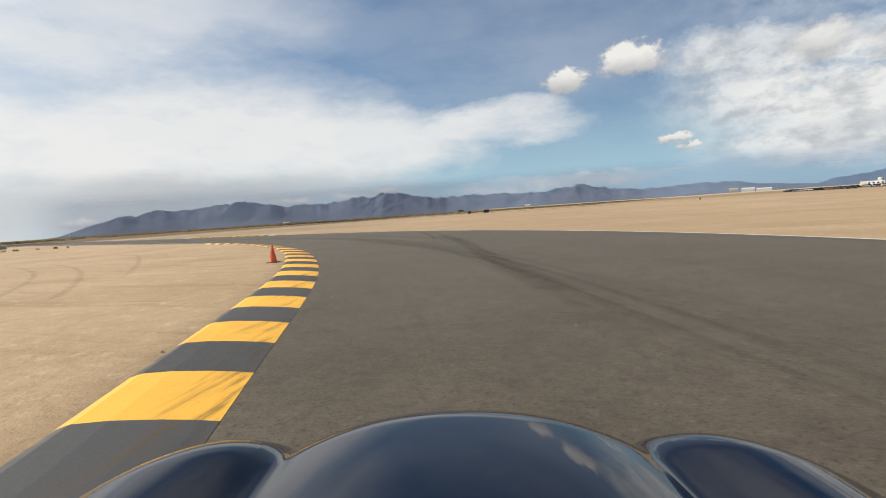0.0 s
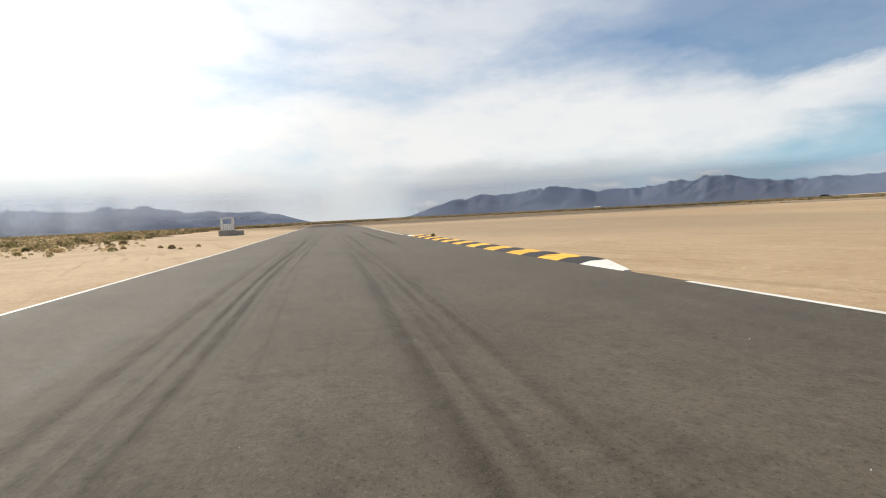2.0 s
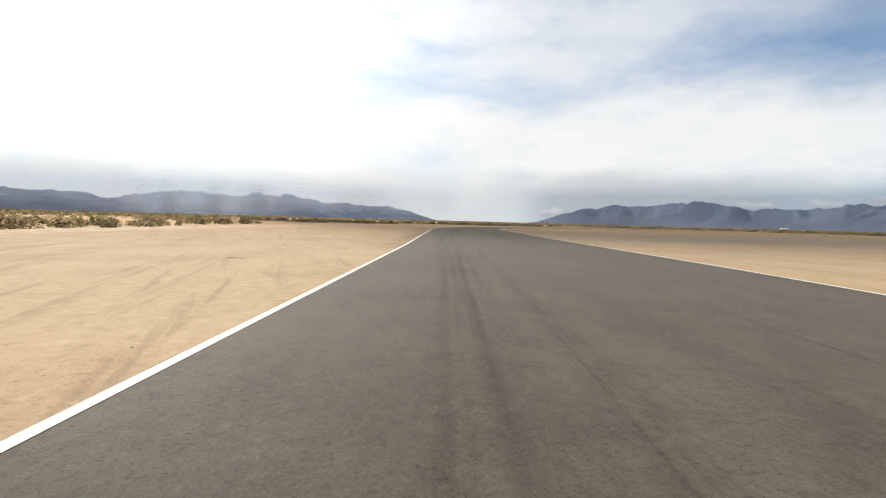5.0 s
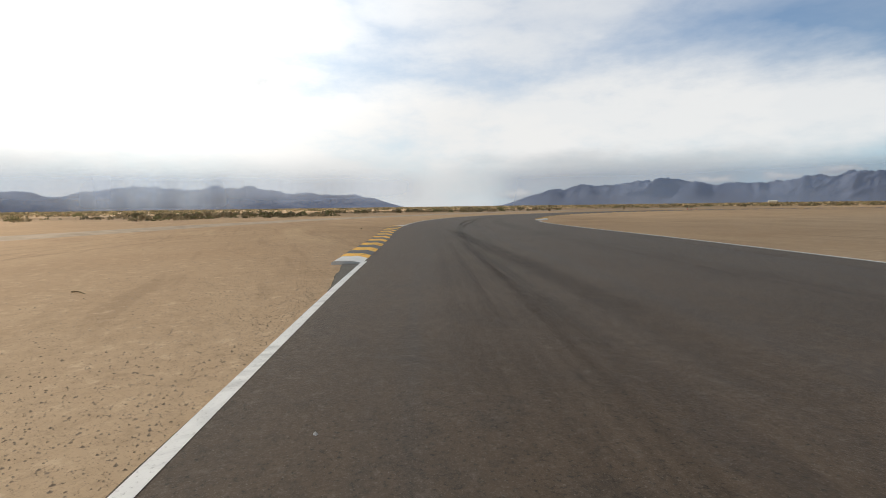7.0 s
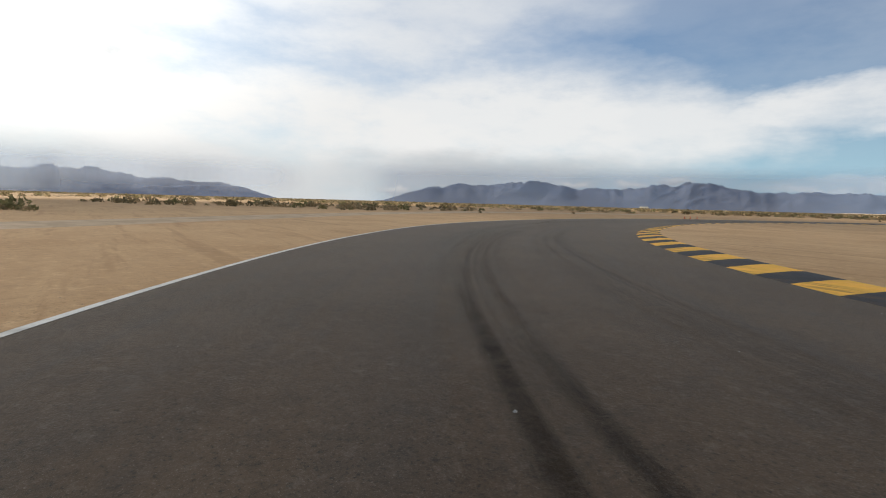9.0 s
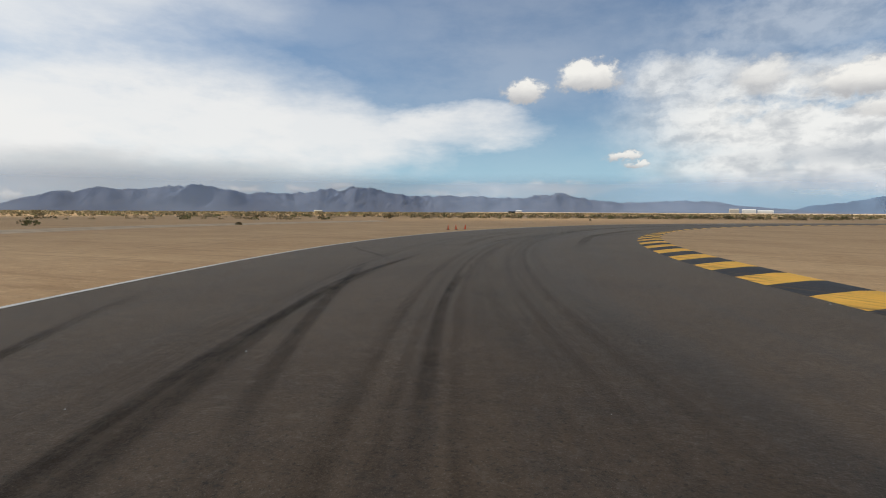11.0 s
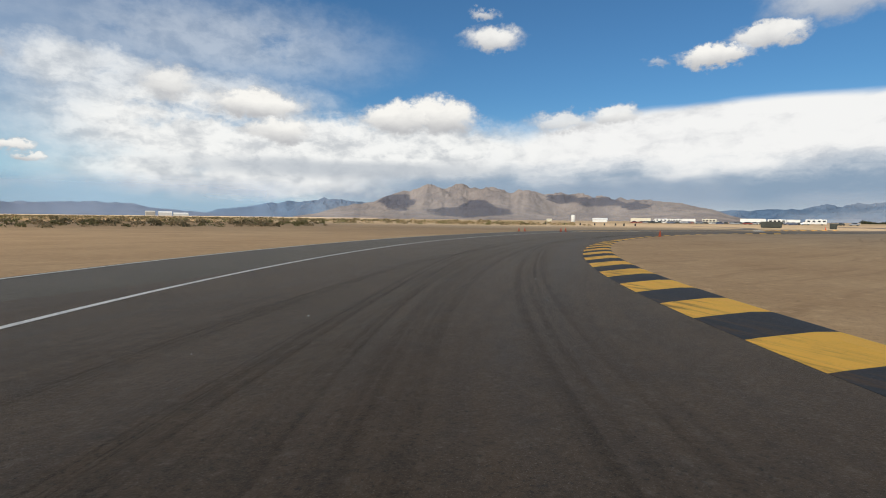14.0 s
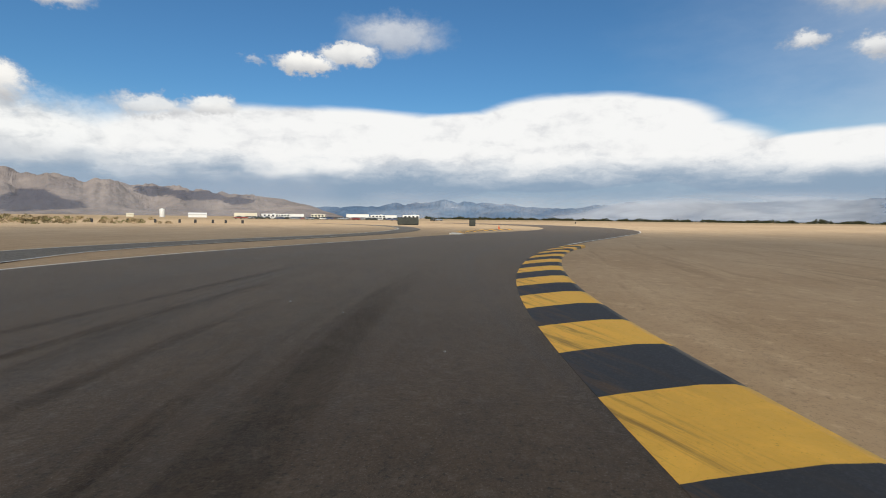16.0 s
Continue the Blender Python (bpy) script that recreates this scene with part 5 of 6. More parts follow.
def make_rut():
    """Sand pressed by a wheel: a little darker, with a soft edge."""
    m, n, b = material("pressed_sand")
    uv = n.add("ShaderNodeUVMap").outputs[0]
    g = n.add("ShaderNodeTexCoord").outputs["Object"]
    q = n.add("ShaderNodeSeparateXYZ")
    n.put(q.inputs[0], uv)
    edge = n.math("MULTIPLY", n.ramp(q.outputs[0], 0.0, 0.4), n.ramp(q.outputs[0], 1.0, 0.6))
    ends = n.math("MULTIPLY", n.ramp(q.outputs[1], 0.0, 0.25), n.ramp(q.outputs[1], 1.0, 0.75))
    fill = n.math("MULTIPLY", n.math("MULTIPLY", edge, ends), n.ramp(n.noise(g, 0.9, 5.0, 0.7), 0.3, 0.7, 0.3, 1.0))
    n.put(b.inputs["Alpha"], n.math("MULTIPLY", fill, 0.17))
    n.put(b.inputs["Base Color"], n.mix(n.noise(g, 7.0, 4.0, 0.7), (0.34, 0.235, 0.135), (0.26, 0.18, 0.10)))
    b.inputs["Roughness"].default_value = 1.0
    b.inputs["Specular IOR Level"].default_value = 0.1
    return m


RUT = make_rut()
for knots in ([(-12, 8.6), (-19.2, 14.1), (-25, 18.2), (-33.5, 23.4), (-45, 27.5)], [(-2, -4), (-12, 5.5), (-24, 13), (-38, 18)], [(-192, 216.2), (-185.4, 216.5), (-179, 218.2), (-168, 217)], [(-200, 207), (-180, 211.5), (-165, 210)],
              [(-266.2, 142), (-268.8, 155), (-268.3, 166), (-264.5, 178)], [(-170, 66), (-190, 71.5), (-206, 78), (-224, 88)], [(-150, 55), (-180, 63), (-215, 79)], [(-100, 74), (-75, 66), (-50, 59.5)]):
    line = spline(knots, 3.0)
    for off in (0.0, 1.5):
        shifted = [tuple((p + side(line, i) * off).xy) for i, p in enumerate(line)]
        rut = build_mark(shifted, 0.34, RUT, "wheel rut pressed into the sand")
        rut.location.z = -0.03
        tagged(rut, category="wheel rut", group="wheel ruts in the sand")


# ---------------------------------------------------------------- simple solids for the things
def box(bm, cx, cy, cz, sx, sy, sz, bevel=0.0):
    r = bmesh.ops.create_cube(bm, size=1.0, matrix=Matrix.Translation((cx, cy, cz)) @ Matrix.Diagonal((sx, sy, sz, 1)))
    if bevel:
        edges = {e for v in r["verts"] for e in v.link_edges}
        bmesh.ops.bevel(bm, geom=list(edges), offset=bevel, segments=2, affect="EDGES", profile=0.6)
    return bm


def one_box(*args, **kw):
    return box(bmesh.new(), *args, **kw)


def lathe(profile, n=20, axis="Z"):
    bm = bmesh.new()
    rings = []
    for r, z in profile:
        ring = []
        for k in range(n):
            a = 2 * math.pi * k / n
            p = (r * math.cos(a), r * math.sin(a), z)
            ring.append(bm.verts.new(p if axis == "Z" else (p[0], p[2], p[1])))
        rings.append(ring)
    for a, b in zip(rings, rings[1:]):
        for k in range(n):
            bm.faces.new((a[k], a[(k + 1) % n], b[(k + 1) % n], b[k]))
    bm.faces.new(rings[0][::-1])
    bm.faces.new(rings[-1])
    bmesh.ops.recalc_face_normals(bm, faces=bm.faces)
    return bm


def thing(name, label, category, group=""):
    return tagged(new(name), label, category, group)


BEIGE = make_plain("beige_sheet_metal", (0.55, 0.50, 0.38), 0.55)
SILVER = make_plain("silver_car_paint", (0.42, 0.43, 0.45), 0.25, 0.6)
RED = make_plain("red_car_paint", (0.20, 0.04, 0.03), 0.25)
BLUE = make_plain("blue_paint", (0.05, 0.07, 0.13), 0.35)
GREEN_BOX = make_plain("dark_green_paint", (0.028, 0.032, 0.024), 0.7, 0.0, 0.4, 1.0)


# ---- traffic cones
def build_cone(label, scale=1.0):
    c = thing("traffic_cone", label, "traffic cone", "orange cones beside the track")
    part("base", box(bmesh.new(), 0, 0, 0.018, 0.36, 0.36, 0.036, 0.01), DARK, c, "dark rubber base plate")
    part("cone_body", lathe([(0.145, 0.036), (0.142, 0.05), (0.128, 0.075), (0.118, 0.12), (0.075, 0.34), (0.036, 0.55), (0.032, 0.60), (0.024, 0.612), (0.010, 0.614)], 24), ORANGE, c, "", True)
    # worn black stencilled marks down the side
    for k, z in enumerate((0.20, 0.28, 0.36, 0.43)):
        r = 0.118 - (z - 0.12) * 0.1945 + 0.002
        bm = bmesh.new()
        rows = []
        for i in range(5):
            a = radians(225 + (i - 2) * 7)
            rows.append([bm.verts.new(((r - d * 0.1945) * math.cos(a), (r - d * 0.1945) * math.sin(a), z + d)) for d in (0.0, 0.045)])
        for a_, b_ in zip(rows, rows[1:]):
            bm.faces.new((a_[0], b_[0], b_[1], a_[1]))
        part("stencil_mark", bm, DARK, c, "worn black mark")
    return c


cone = build_cone("orange plastic traffic cone standing behind the kerb")
cone.matrix_world = pose(-12.95, 13.2, 0.07, 0, 0, 20)
for x, y, turn, size, lab in ((-201.5, 222.0, 70, 0.9, "orange plastic traffic cone behind the hairpin kerb"), (-265.7, 173.2, 10, 0.68, "orange traffic cone on the sand outside the hairpin"),
                        (-265.3, 174.0, 30, 0.68, "orange traffic cone on the sand outside the hairpin"), (-264.8, 175.0, 55, 0.68, "orange traffic cone on the sand outside the hairpin"),
                        (-196.5, 243.0, 0, 0.82, "orange traffic cone, one of a pair beside the pit road"), (-196.0, 242.5, 40, 0.82, "orange traffic cone, one of a pair beside the pit road"),
                        (-193.1, 239.3, 15, 0.82, "orange traffic cone, one of a pair at the pit fork"), (-192.7, 238.9, 65, 0.82, "orange traffic cone, one of a pair at the pit fork"),
                        (-132.0, 229.3, 0, 1.0, "orange traffic cone far off on the next bend")):
    on_road = any((p - Vector((x, y, 0))).length < 2.0 for p in pit_line)
    tagged(copy_thing(cone, pose(x, y, 0.0 if on_road else (0.07 if lab.endswith("kerb") else -0.03), 0, 0, turn) @ Matrix.Diagonal((size, size, size, 1))), label=lab)


# ---- pale marshal's stand on a concrete block
def build_stand():
    s = thing("marshal_stand", "pale painted steel stand with a rail on a concrete block", "stand")
    part("concrete_block", box(bmesh.new(), 0, 0, 0.42, 2.4, 1.3, 0.84, 0.05), CONCRETE, s, "weathered concrete block")
    part("concrete_block", box(bmesh.new(), 1.72, 0.1, 0.36, 1.0, 1.1, 0.72, 0.05), CONCRETE, s, "weathered concrete block")
    for x in (-0.8, 0.8):
        for y in (-0.5, 0.5):
            part("post", one_box(x, y, 1.72, 0.16, 0.16, 1.78, 0.01), STAND_WHITE, s)
    for y in (-0.5, 0.5):
        part("top_rail", one_box(0, y, 2.62, 1.76, 0.14, 0.14, 0.01), STAND_WHITE, s)
        part("middle_rail", one_box(0, y, 1.72, 1.5, 0.08, 0.08, 0.01), STAND_WHITE, s)
        for k in range(5):
            part("bar", one_box(-0.56 + k * 0.28, y, 1.27, 0.12, 0.06, 0.84, 0.01), STAND_WHITE, s)
    for x in (-0.8, 0.8):
        part("side_rail", one_box(x, 0, 2.62, 0.09, 0.9, 0.09, 0.01), STAND_WHITE, s)
    part("hood_panel", one_box(0.75, 0, 1.95, 0.22, 0.95, 0.45, 0.01), STAND_WHITE, s)
    return s


build_stand().matrix_world = pose(-121.6, 51.3, -0.03, 0, 0, 73)


# ---- the paddock: tank, sheds, trailers, motorhomes and cars, far off
def place(ob, bearing, dist, turn=0.0, base=(-202.1, 224.8)):
    ob.matrix_world = pose(base[0] + dist * math.cos(radians(bearing)), base[1] + dist * math.sin(radians(bearing)), -0.03, 0, 0, bearing + 90 + turn)
    return ob


def build_tank():
    t = thing("water_tank", "tall white upright water tank", "water tank")
    part("tank_body", lathe([(1.7, 0), (1.75, 0.1), (1.75, 5.6), (1.7, 5.75)], 28), CREAM, t, "", True)
    part("tank_roof", lathe([(1.72, 5.76), (1.2, 6.0), (0.3, 6.15), (0.05, 6.2)], 28), CREAM, t, "", True)
    for i in range(14):
        part("ladder_rung", one_box(0, -1.82, 0.5 + i * 0.38, 0.4, 0.04, 0.04), CONCRETE, t)
    return t


place(build_tank(), 38.3, 415)


def wheel_mesh(r, w):
    return lathe([(r * 0.55, -w / 2), (r * 0.93, -w / 2), (r, -w * 0.3), (r, w * 0.3), (r * 0.93, w / 2), (r * 0.55, w / 2)], 18, "Y")


def add_wheels(ob, xs, y, r, w=0.22):
    for x in xs:
        for s in (-1, 1):
            wh = part("wheel", wheel_mesh(r, w), DARK, ob, "dark tyre")
            wh.location = (x, s * y, r)
            rim = part("rim", lathe([(r * 0.5, -w * 0.45), (r * 0.56, 0), (r * 0.5, w * 0.45)], 14, "Y"), CONCRETE, wh, "grey rim")


def build_trailer(label, length, high, mat):
    t = thing("race_trailer", label, "trailer", "vehicles parked in the paddock")
    part("body", box(bmesh.new(), 0, 0, 0.55 + high / 2, length, 2.4, high, 0.08), mat, t)
    part("roof_trim", one_box(0, 0, 0.58 + high, length * 0.99, 2.3, 0.06), CONCRETE, t)
    part("skirt", one_box(0, 0, 0.5, length * 0.9, 2.2, 0.16), DARK, t)
    part("drawbar", one_box(length / 2 + 0.6, 0, 0.5, 1.3, 0.12, 0.12), DARK, t)
    for s in (-1, 1):
        part("side_stripe", one_box(0, s * 1.21, 1.25, length * 0.9, 0.02, 0.35), SILVER, t, "grey side stripe")
    part("side_door", one_box(length * 0.28, -1.215, 1.5, 0.8, 0.04, 1.8), CONCRETE, t)
    add_wheels(t, (-0.6, 0.35), 1.05, 0.38)
    return t


def build_motorhome(label, length, mat, stripe):
    m = thing("motorhome", label, "motorhome", "vehicles parked in the paddock")
    part("body", box(bmesh.new(), 0, 0, 1.85, length, 2.45, 2.5, 0.15), mat, m)
    part("cab", box(bmesh.new(), length / 2 + 0.5, 0, 1.15, 1.3, 2.1, 1.1, 0.2), mat, m)
    part("windscreen", one_box(length / 2 + 0.35, 0, 1.9, 0.6, 1.95, 0.55, 0.08), GLASS_DARK, m, "dark glass")
    for k in range(4):
        for s in (-1, 1):
            part("window", one_box(-length * 0.38 + k * length * 0.24, s * 1.24, 2.15, 1.25, 0.03, 0.85), GLASS_DARK, m, "dark window")
    for s in (-1, 1):
        part("stripe", one_box(0, s * 1.235, 1.30, length * 0.96, 0.02, 0.14), stripe, m, "coloured side stripe")
    part("roof_unit", one_box(-length * 0.2, 0, 3.22, 1.0, 0.8, 0.25, 0.05), CREAM, m)
    add_wheels(m, (-length * 0.28, length * 0.38), 1.05, 0.4)
    return m


def build_parked_car(label, mat):
    c = thing("parked_car", label, "car", "vehicles parked in the paddock")
    part("body", box(bmesh.new(), 0, 0, 0.62, 4.4, 1.78, 0.62, 0.16), mat, c)
    bm = bmesh.new()
    box(bm, -0.2, 0, 1.16, 2.5, 1.55, 0.56, 0.0)
    for v in bm.verts:
        if v.co.z > 1.2:
            v.co.x = -0.25 + (v.co.x + 0.25) * 0.66
            v.co.y *= 0.86
    part("cabin", bm, GLASS_DARK, c, "dark glass cabin")
    part("roof", one_box(-0.22, 0, 1.46, 1.6, 1.3, 0.05, 0.02), mat, c)
    add_wheels(c, (-1.35, 1.35), 0.78, 0.33, 0.2)
    return c


def build_shed(label, length, width, high, mat):
    s = thing("shed", label, "shed")
    part("wall", one_box(0, 0, high / 2, length, width, high), mat, s)
    bm = bmesh.new()
    pts = [(-length / 2 - 0.2, -width / 2 - 0.3, high), (-length / 2 - 0.2, width / 2 + 0.3, high), (-length / 2 - 0.2, 0, high + width * 0.22)]
    a = [bm.verts.new(p) for p in pts]
    b = [bm.verts.new((-p[0], p[1], p[2])) for p in pts]
    for f in ((a[0], a[2], a[1]), (b[0], b[1], b[2]), (a[0], b[0], b[2], a[2]), (a[1], a[2], b[2], b[1]), (a[0], a[1], b[1], b[0])):
        bm.faces.new(f)
    part("roof", bm, mat, s)
    part("door", one_box(length * 0.2, -width / 2 - 0.02, 1.1, 1.8, 0.04, 2.1), CONCRETE, s, "grey door")
    return s


place(build_shed("long white low shed on the edge of the paddock", 13, 6, 2.4, CREAM), 35.2, 450)
place(build_shed("small tan shed among the scrub", 5, 4, 2.0, BEIGE), 41.0, 470)
place(build_trailer("long beige enclosed race trailer", 13.5, 2.9, BEIGE), 30.7, 350)
place(build_motorhome("large white motorhome with a blue stripe", 10.5, CREAM, BLUE), 28.3, 340, 12)
place(build_motorhome("white motorhome with a grey stripe", 8.0, CREAM, SILVER), 26.9, 350, -20)
place(build_trailer("white enclosed race trailer", 8.5, 2.6, CREAM), 25.6, 345, 6)
place(build_motorhome("beige motorhome with a red stripe", 8.5, BEIGE, RED), 23.4, 330, 170)
place(build_trailer("long white enclosed race trailer", 14, 2.9, CREAM), 19.2, 330, 2)
place(build_motorhome("white motorhome with a blue stripe", 9.0, CREAM, BLUE), 17.0, 320, 8)
place(build_trailer("short white enclosed trailer", 7.0, 2.5, CREAM), 15.6, 330, 14)
place(build_motorhome("white motorhome parked behind a dark container", 9.5, CREAM, SILVER), 13.4, 300, 4)
for i, (b, d, turn) in enumerate(((29.9, 322, 30), (27.6, 318, 80), (26.2, 322, 10), (24.6, 315, 95), (24.0, 318, 20), (22.6, 312, 60), (21.8, 320, 10), (21.2, 312, 85), (20.4, 308, 15), (18.4, 306, 70), (17.8, 312, 10), (16.3, 305, 95), (10.3, 300, 20), (30.6, 325, 5), (29.2, 316, 100), (28.6, 312, 12), (27.0, 308, 70), (25.4, 309, 20), (23.2, 305, 100), (20.9, 302, 8), (19.7, 306, 60), (19.0, 300, 95), (18.0, 300, 20), (17.2, 298, 80), (15.8, 302, 15), (14.9, 306, 70), (14.3, 300, 5),
                                 (31.4, 300, 10), (30.2, 296, 75), (29.4, 290, 15), (28.1, 294, 95), (27.3, 288, 8), (26.6, 292, 70), (25.9, 286, 12), (25.0, 290, 85), (24.3, 284, 18), (23.7, 288, 5), (22.9, 282, 60), (22.2, 286, 15), (21.5, 280, 90), (20.6, 284, 10), (19.4, 280, 25), (18.7, 284, 80), (17.5, 278, 12), (16.8, 282, 65), (15.2, 276, 10), (11.0, 268, 75))):
    place(build_parked_car(("silver", "dark", "white", "dark blue", "dark", "silver", "red")[i % 7] + " car parked in the paddock", (SILVER, GREEN_BOX, CREAM, BLUE, GREEN_BOX, SILVER, RED)[i % 7]), b, d, turn)


def build_container(label, length, width, high):
    """Dark steel bin with upright ribs."""
    c = thing("steel_container", label, "container")
    part("body", one_box(0, 0, high / 2 + 0.1, length, width, high, 0.04), GREEN_BOX, c)
    for s in (-1, 1):
        for k in range(int(length / 0.6)):
            part("rib", one_box(-length / 2 + 0.3 + k * 0.6, s * (width / 2 + 0.03), high / 2 + 0.1, 0.1, 0.07, high * 0.95), GREEN_BOX, c)
    part("top_rim", one_box(0, 0, high + 0.1, length + 0.1, width + 0.1, 0.08), DARK, c)
    for s in (-1, 1):
        part("skid", one_box(0, s * width * 0.35, 0.05, length * 0.95, 0.15, 0.1), DARK, c)
    return c


place(build_container("dark green steel container on bare ground", 4.4, 2.2, 1.45), 13.7, 109)
place(build_container("small dark steel bin beside the track", 1.25, 1.2, 1.15), 6.6, 103)
place(build_container("long dark container far out on the infield", 12.0, 3.0, 4.0), 113.8, 1150, 0, (0, 0))
place(build_shed("low pale hut on the far plain", 9, 5, 2.4, BEIGE), 128.6, 760, 10, (-135, 67))


def build_bank():
    """Low bank of pale earth along the far side of the open sand."""
    bm = bmesh.new()
    rows = []
    for i in range(61):
        a = radians(113.2 - 48.0 * i / 60)
        high = 4.5 * min(1.0, i / 3 + 0.15) + 1.0 * noise.noise((i * 0.4, 2, 8))
        rows.append([bm.verts.new((r * math.cos(a), r * math.sin(a), z)) for r, z in ((2840, -0.05), (2862, high), (2885, high * 1.02), (2920, -0.05))])
    for a, b in zip(rows, rows[1:]):
        for k in range(3):
            bm.faces.new((a[k], b[k], b[k + 1], a[k + 1]))
    bmesh.ops.recalc_face_normals(bm, faces=bm.faces)
    return mesh_object("earth_bank", bm, PALE_SAND, None, "long low bank of pale earth across the plain", "earth bank", kind="structure")


build_bank()
for bearing_, length, width, high, mat, label in ((86.5, 40, 30, 20, CONCRETE, "tall grey hangar on the far plain"), (85.3, 56, 26, 19, CREAM, "large white shed on the far plain"),
                                                  (84.0, 64, 26, 14, CREAM, "long low white shed on the far plain"), (106.5, 30, 20, 11, CREAM, "white shed on the far plain")):
    place(build_shed(label, length, width, high, mat), bearing_, 2960, 0, (0, 0))


def build_marker(label):
    m = thing("marker_barrel", label, "barrel", "dark barrels beside the far road")
    part("barrel_body", lathe([(0.21, 0.05), (0.23, 0.08), (0.22, 0.28), (0.235, 0.31), (0.22, 0.34), (0.21, 0.62), (0.18, 0.66), (0.06, 0.67)], 14), DARK, m)
    part("base_ring", lathe([(0.26, 0.0), (0.27, 0.025), (0.24, 0.05)], 14), DARK, m)
    return m


post = build_marker("short dark plastic barrel standing on the sand")
post.matrix_world = pose(0, 0, 0)
place(post, 44, 116)
for b, d in ((41.2, 115), (38.9, 114), (36.8, 113), (35.4, 112), (33.8, 111), (32.6, 110), (31.0, 109), (-4.5, 205)):
    q = copy_thing(post, Matrix.Identity(4))
    place(q, b, d)


# ---------------------------------------------------------------- the car that carries the lens, where it stands at the start
def make_car_paint():
    m, n, b = material("blue_black_car_paint")
    g = n.add("ShaderNodeTexCoord").outputs["Object"]
    dust = n.noise(g, 14.0, 5.0, 0.7)
    n.put(b.inputs["Base Color"], n.mix(n.ramp(dust, 0.55, 0.8), (0.006, 0.008, 0.016), (0.02, 0.02, 0.022)))
    b.inputs["Metallic"].default_value = 0.0
    n.put(b.inputs["Roughness"], n.ramp(dust, 0.4, 0.8, 0.03, 0.10))
    b.inputs["IOR"].default_value = 1.45
    b.inputs["Coat Weight"].default_value = 0.15
    b.inputs["Coat Roughness"].default_value = 0.02
    return m


CAR_PAINT = make_car_paint()


def shell(fn, x0, x1, y0, y1, nx, ny, thick=0.012):
    """A curved panel: fn(x, y) gives its height; y runs ahead, x to the right. The rim and the underside have edges of their own."""
    bm = bmesh.new()
    xs, ys = [x0 + (x1 - x0) * i / nx for i in range(nx + 1)], [y0 + (y1 - y0) * j / ny for j in range(ny + 1)]

    def grid(drop):
        return [[bm.verts.new((x, y, fn(x, y) - drop)) for x in xs] for y in ys]

    def fill(g, up):
        for a, b in zip(g, g[1:]):
            for k in range(nx):
                f = bm.faces.new((a[k], a[k + 1], b[k + 1], b[k]))
                f.normal_update()
                if (f.normal.z > 0) != up:
                    f.normal_flip()

    fill(grid(0.0), True)
    fill(grid(thick), False)
    rim = [(x, y0) for x in xs] + [(x1, y) for y in ys[1:]] + [(x, y1) for x in xs[-2::-1]] + [(x0, y) for y in ys[-2:0:-1]]
    loop = [[bm.verts.new((x, y, fn(x, y) - d)) for d in (0.0, thick)] for x, y in rim]
    for a, b in zip(loop, loop[1:] + loop[:1]):
        bm.faces.new((a[0], a[1], b[1], b[0]))
    return bm


def body_height(x, y):
    """Bonnet dome and the two wing humps as one flowing surface."""
    ax = abs(x)
    dome = 0.887 - 0.045 * max(0, y - 0.4) ** 2 - 1.3 * max(0, y - 1.19 + 0.62 * ax ** 2) ** 2 - 0.10 * ax ** 2 - 0.5 * ax ** 3
    wing = 0.864 - 0.05 * (y - 0.75) ** 2 - 1.15 * max(0, y - 1.06 + 0.62 * max(0, ax - 0.50)) ** 2
    wing -= 2.1 * max(0, 0.65 - ax) ** 2 + 1.5 * max(0, ax - 0.65) ** 2
    k = 0.03
    h = max(0.0, 1.0 - abs(dome - wing) / k)
    return max(dome, wing) + 0.25 * k * h * h


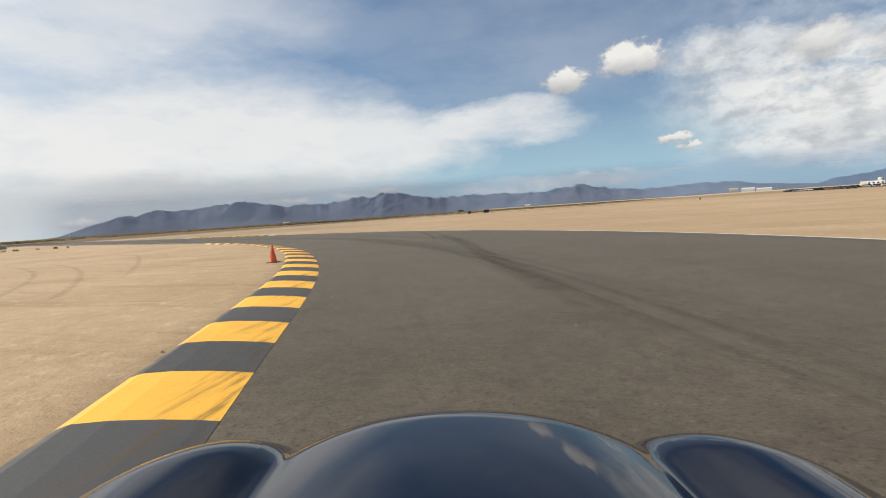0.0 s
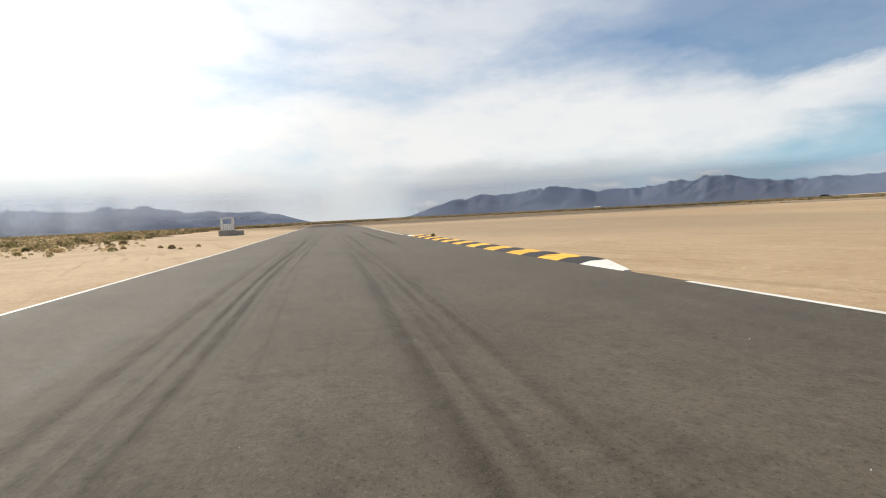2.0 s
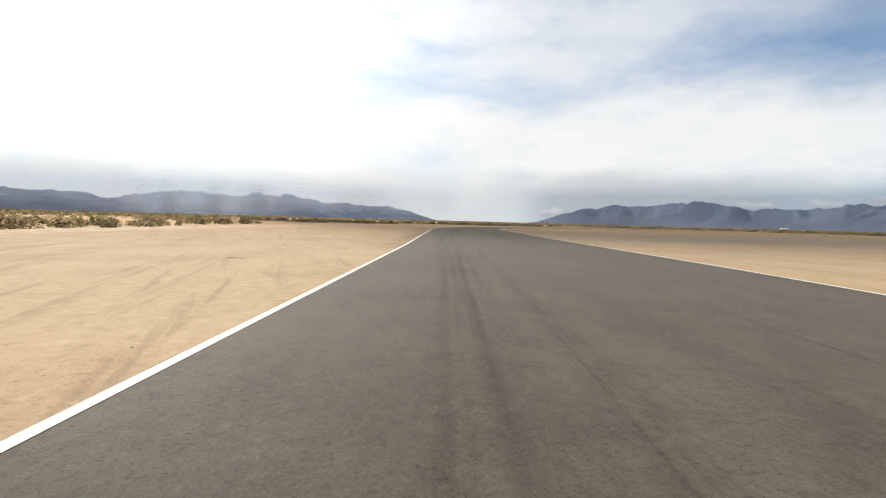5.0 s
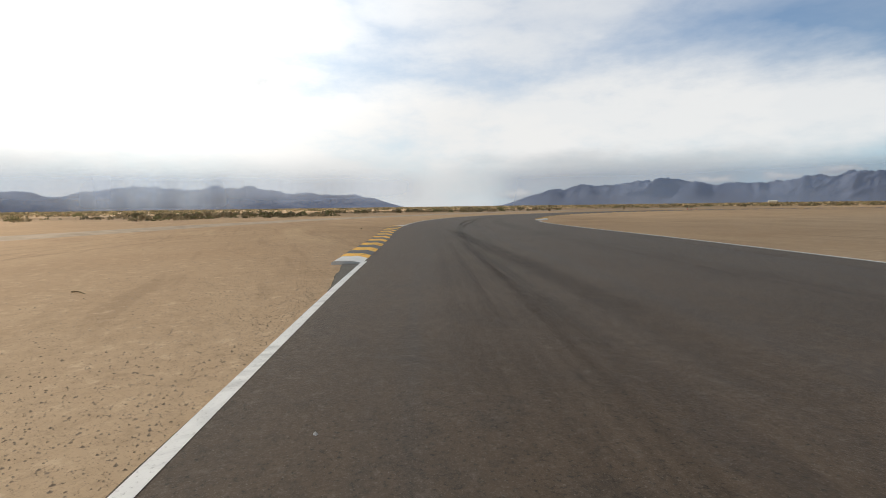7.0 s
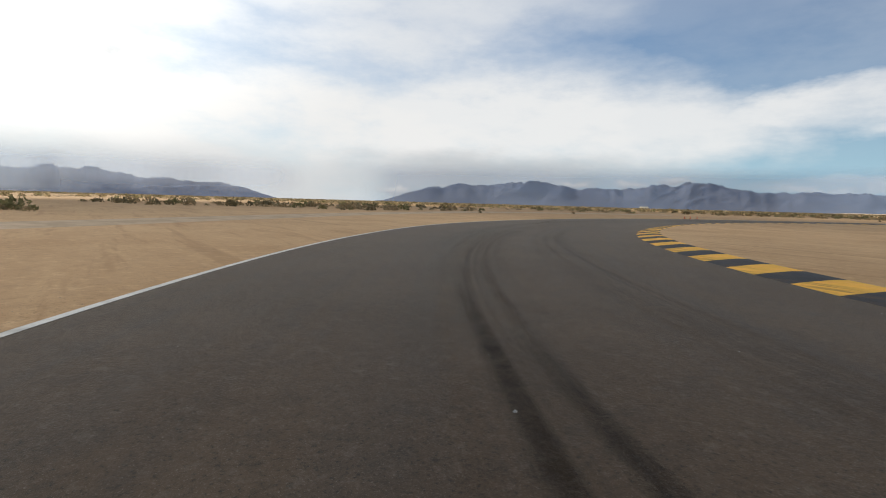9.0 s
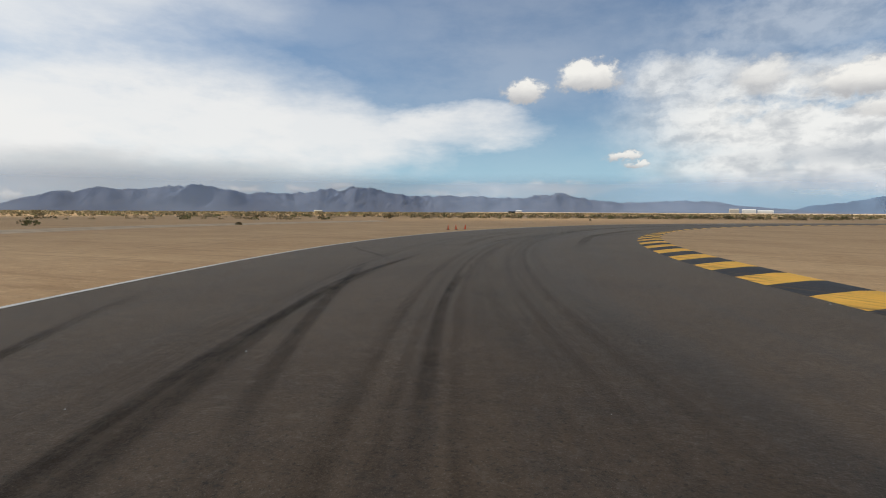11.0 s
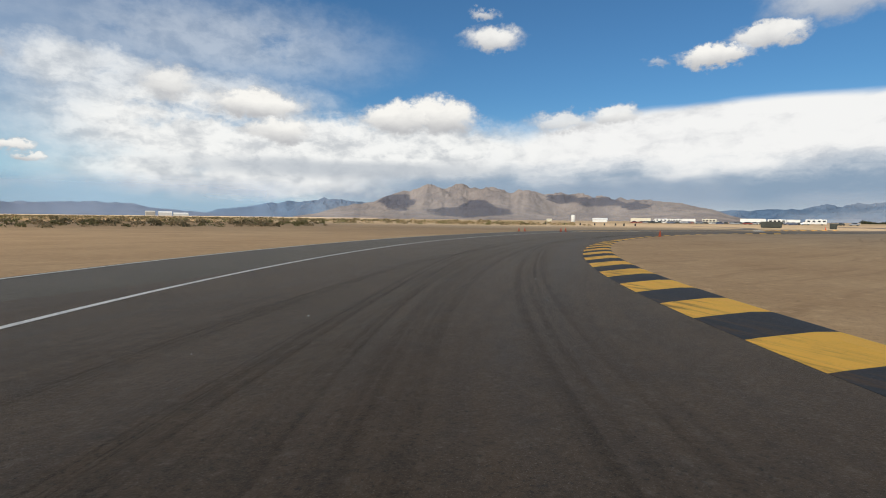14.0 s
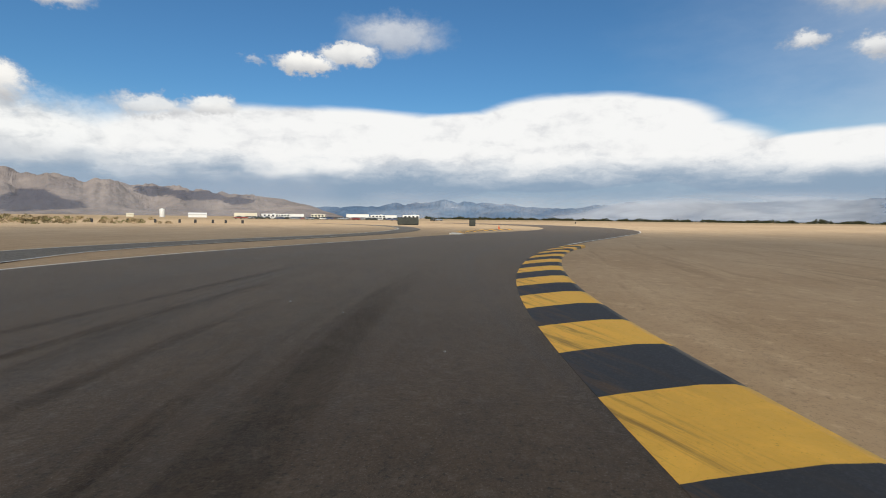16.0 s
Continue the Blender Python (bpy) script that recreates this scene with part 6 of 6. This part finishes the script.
def build_car():
    c = thing("car", "dark blue-black sports car with a glossy curved bonnet on the track", "car")
    part("bonnet", shell(body_height, -0.5205, 0.5205, 0.42, 1.50, 72, 64), CAR_PAINT, c, "mirror-glossy curved bonnet", True)
    for s in (-1, 1):
        part("front_wing", shell(body_height, s * 0.5205, s * 1.0, 0.30, 1.50, 44, 64), CAR_PAINT, c, "glossy rounded front wing", True)
        part("side_panel", box(bmesh.new(), s * 0.86, -0.75, 0.50, 0.10, 2.2, 0.44, 0.04), CAR_PAINT, c, "", True)
        part("sill", box(bmesh.new(), s * 0.78, -0.75, 0.24, 0.12, 2.0, 0.10, 0.02), DARK, c)
        part("rear_wing", shell(lambda x, y: 0.84 - 0.12 * (y + 2.0) ** 2 - 2.2 * max(0, abs(x) - 0.72) ** 2, s * 0.55, s * 0.86, -2.75, -1.75, 12, 24), CAR_PAINT, c, "", True)
    part("nose", box(bmesh.new(), 0, 1.45, 0.40, 1.5, 0.25, 0.40, 0.08), CAR_PAINT, c, "", True)
    part("cowl", box(bmesh.new(), 0, 0.36, 0.80, 1.35, 0.14, 0.10, 0.02), DARK, c, "dark cowl panel")
    part("boot_lid", box(bmesh.new(), 0, -2.15, 0.80, 1.15, 1.0, 0.06, 0.02), CAR_PAINT, c, "", True)
    part("tail", box(bmesh.new(), 0, -2.70, 0.58, 1.45, 0.12, 0.42, 0.05), CAR_PAINT, c, "", True)
    part("floor_pan", one_box(0, -0.5, 0.19, 1.4, 4.2, 0.05), DARK, c)
    bm = bmesh.new()
    w = [bm.verts.new(p) for p in ((-0.62, 0.33, 0.86), (0.62, 0.33, 0.86), (0.52, -0.22, 1.16), (-0.52, -0.22, 1.16))]
    bm.faces.new(w)
    bmesh.ops.solidify(bm, geom=bm.faces[:], thickness=0.006)
    glass = part("windscreen", bm, GLASS_DARK, c, "dark windscreen")
    part("roof", shell(lambda x, y: 1.19 - 0.10 * x * x - 0.08 * (y + 0.6) ** 2, -0.54, 0.54, -1.35, -0.20, 20, 20, 0.03), CAR_PAINT, c, "", True)
    part("rear_window", one_box(0, -1.5, 0.98, 1.05, 0.04, 0.30), GLASS_DARK, c, "dark rear window")
    for s in (-1, 1):
        part("side_window", one_box(s * 0.60, -0.65, 0.95, 0.03, 1.3, 0.28), GLASS_DARK, c, "dark side window")
    lean = math.tan(radians(3.0))
    for x in (-0.70, 0.70):
        for y in (1.15, -1.45):
            wh = part("wheel", lathe([(0.17, -0.10), (0.29, -0.10), (0.305, -0.06), (0.305, 0.06), (0.29, 0.10), (0.17, 0.10)], 28, "Y"), DARK, c, "black tyre", True)
            wh.matrix_parent_inverse = Matrix.Identity(4)
            wh.matrix_basis = pose(x, y, 0.305 + x * lean, 0, 0, 90)
            rim = part("rim", lathe([(0.165, -0.085), (0.175, 0.0), (0.165, 0.085)], 20, "Y"), SILVER, wh, "silver wheel rim")
    return c


car = build_car()
car.matrix_world = Matrix.Translation((0, 0, 0.0)) @ pose(0, 0, 0, 0, 0, 116.05 - 90.0) @ pose(-0.02, 0, 0, 0, 3.0, 0)
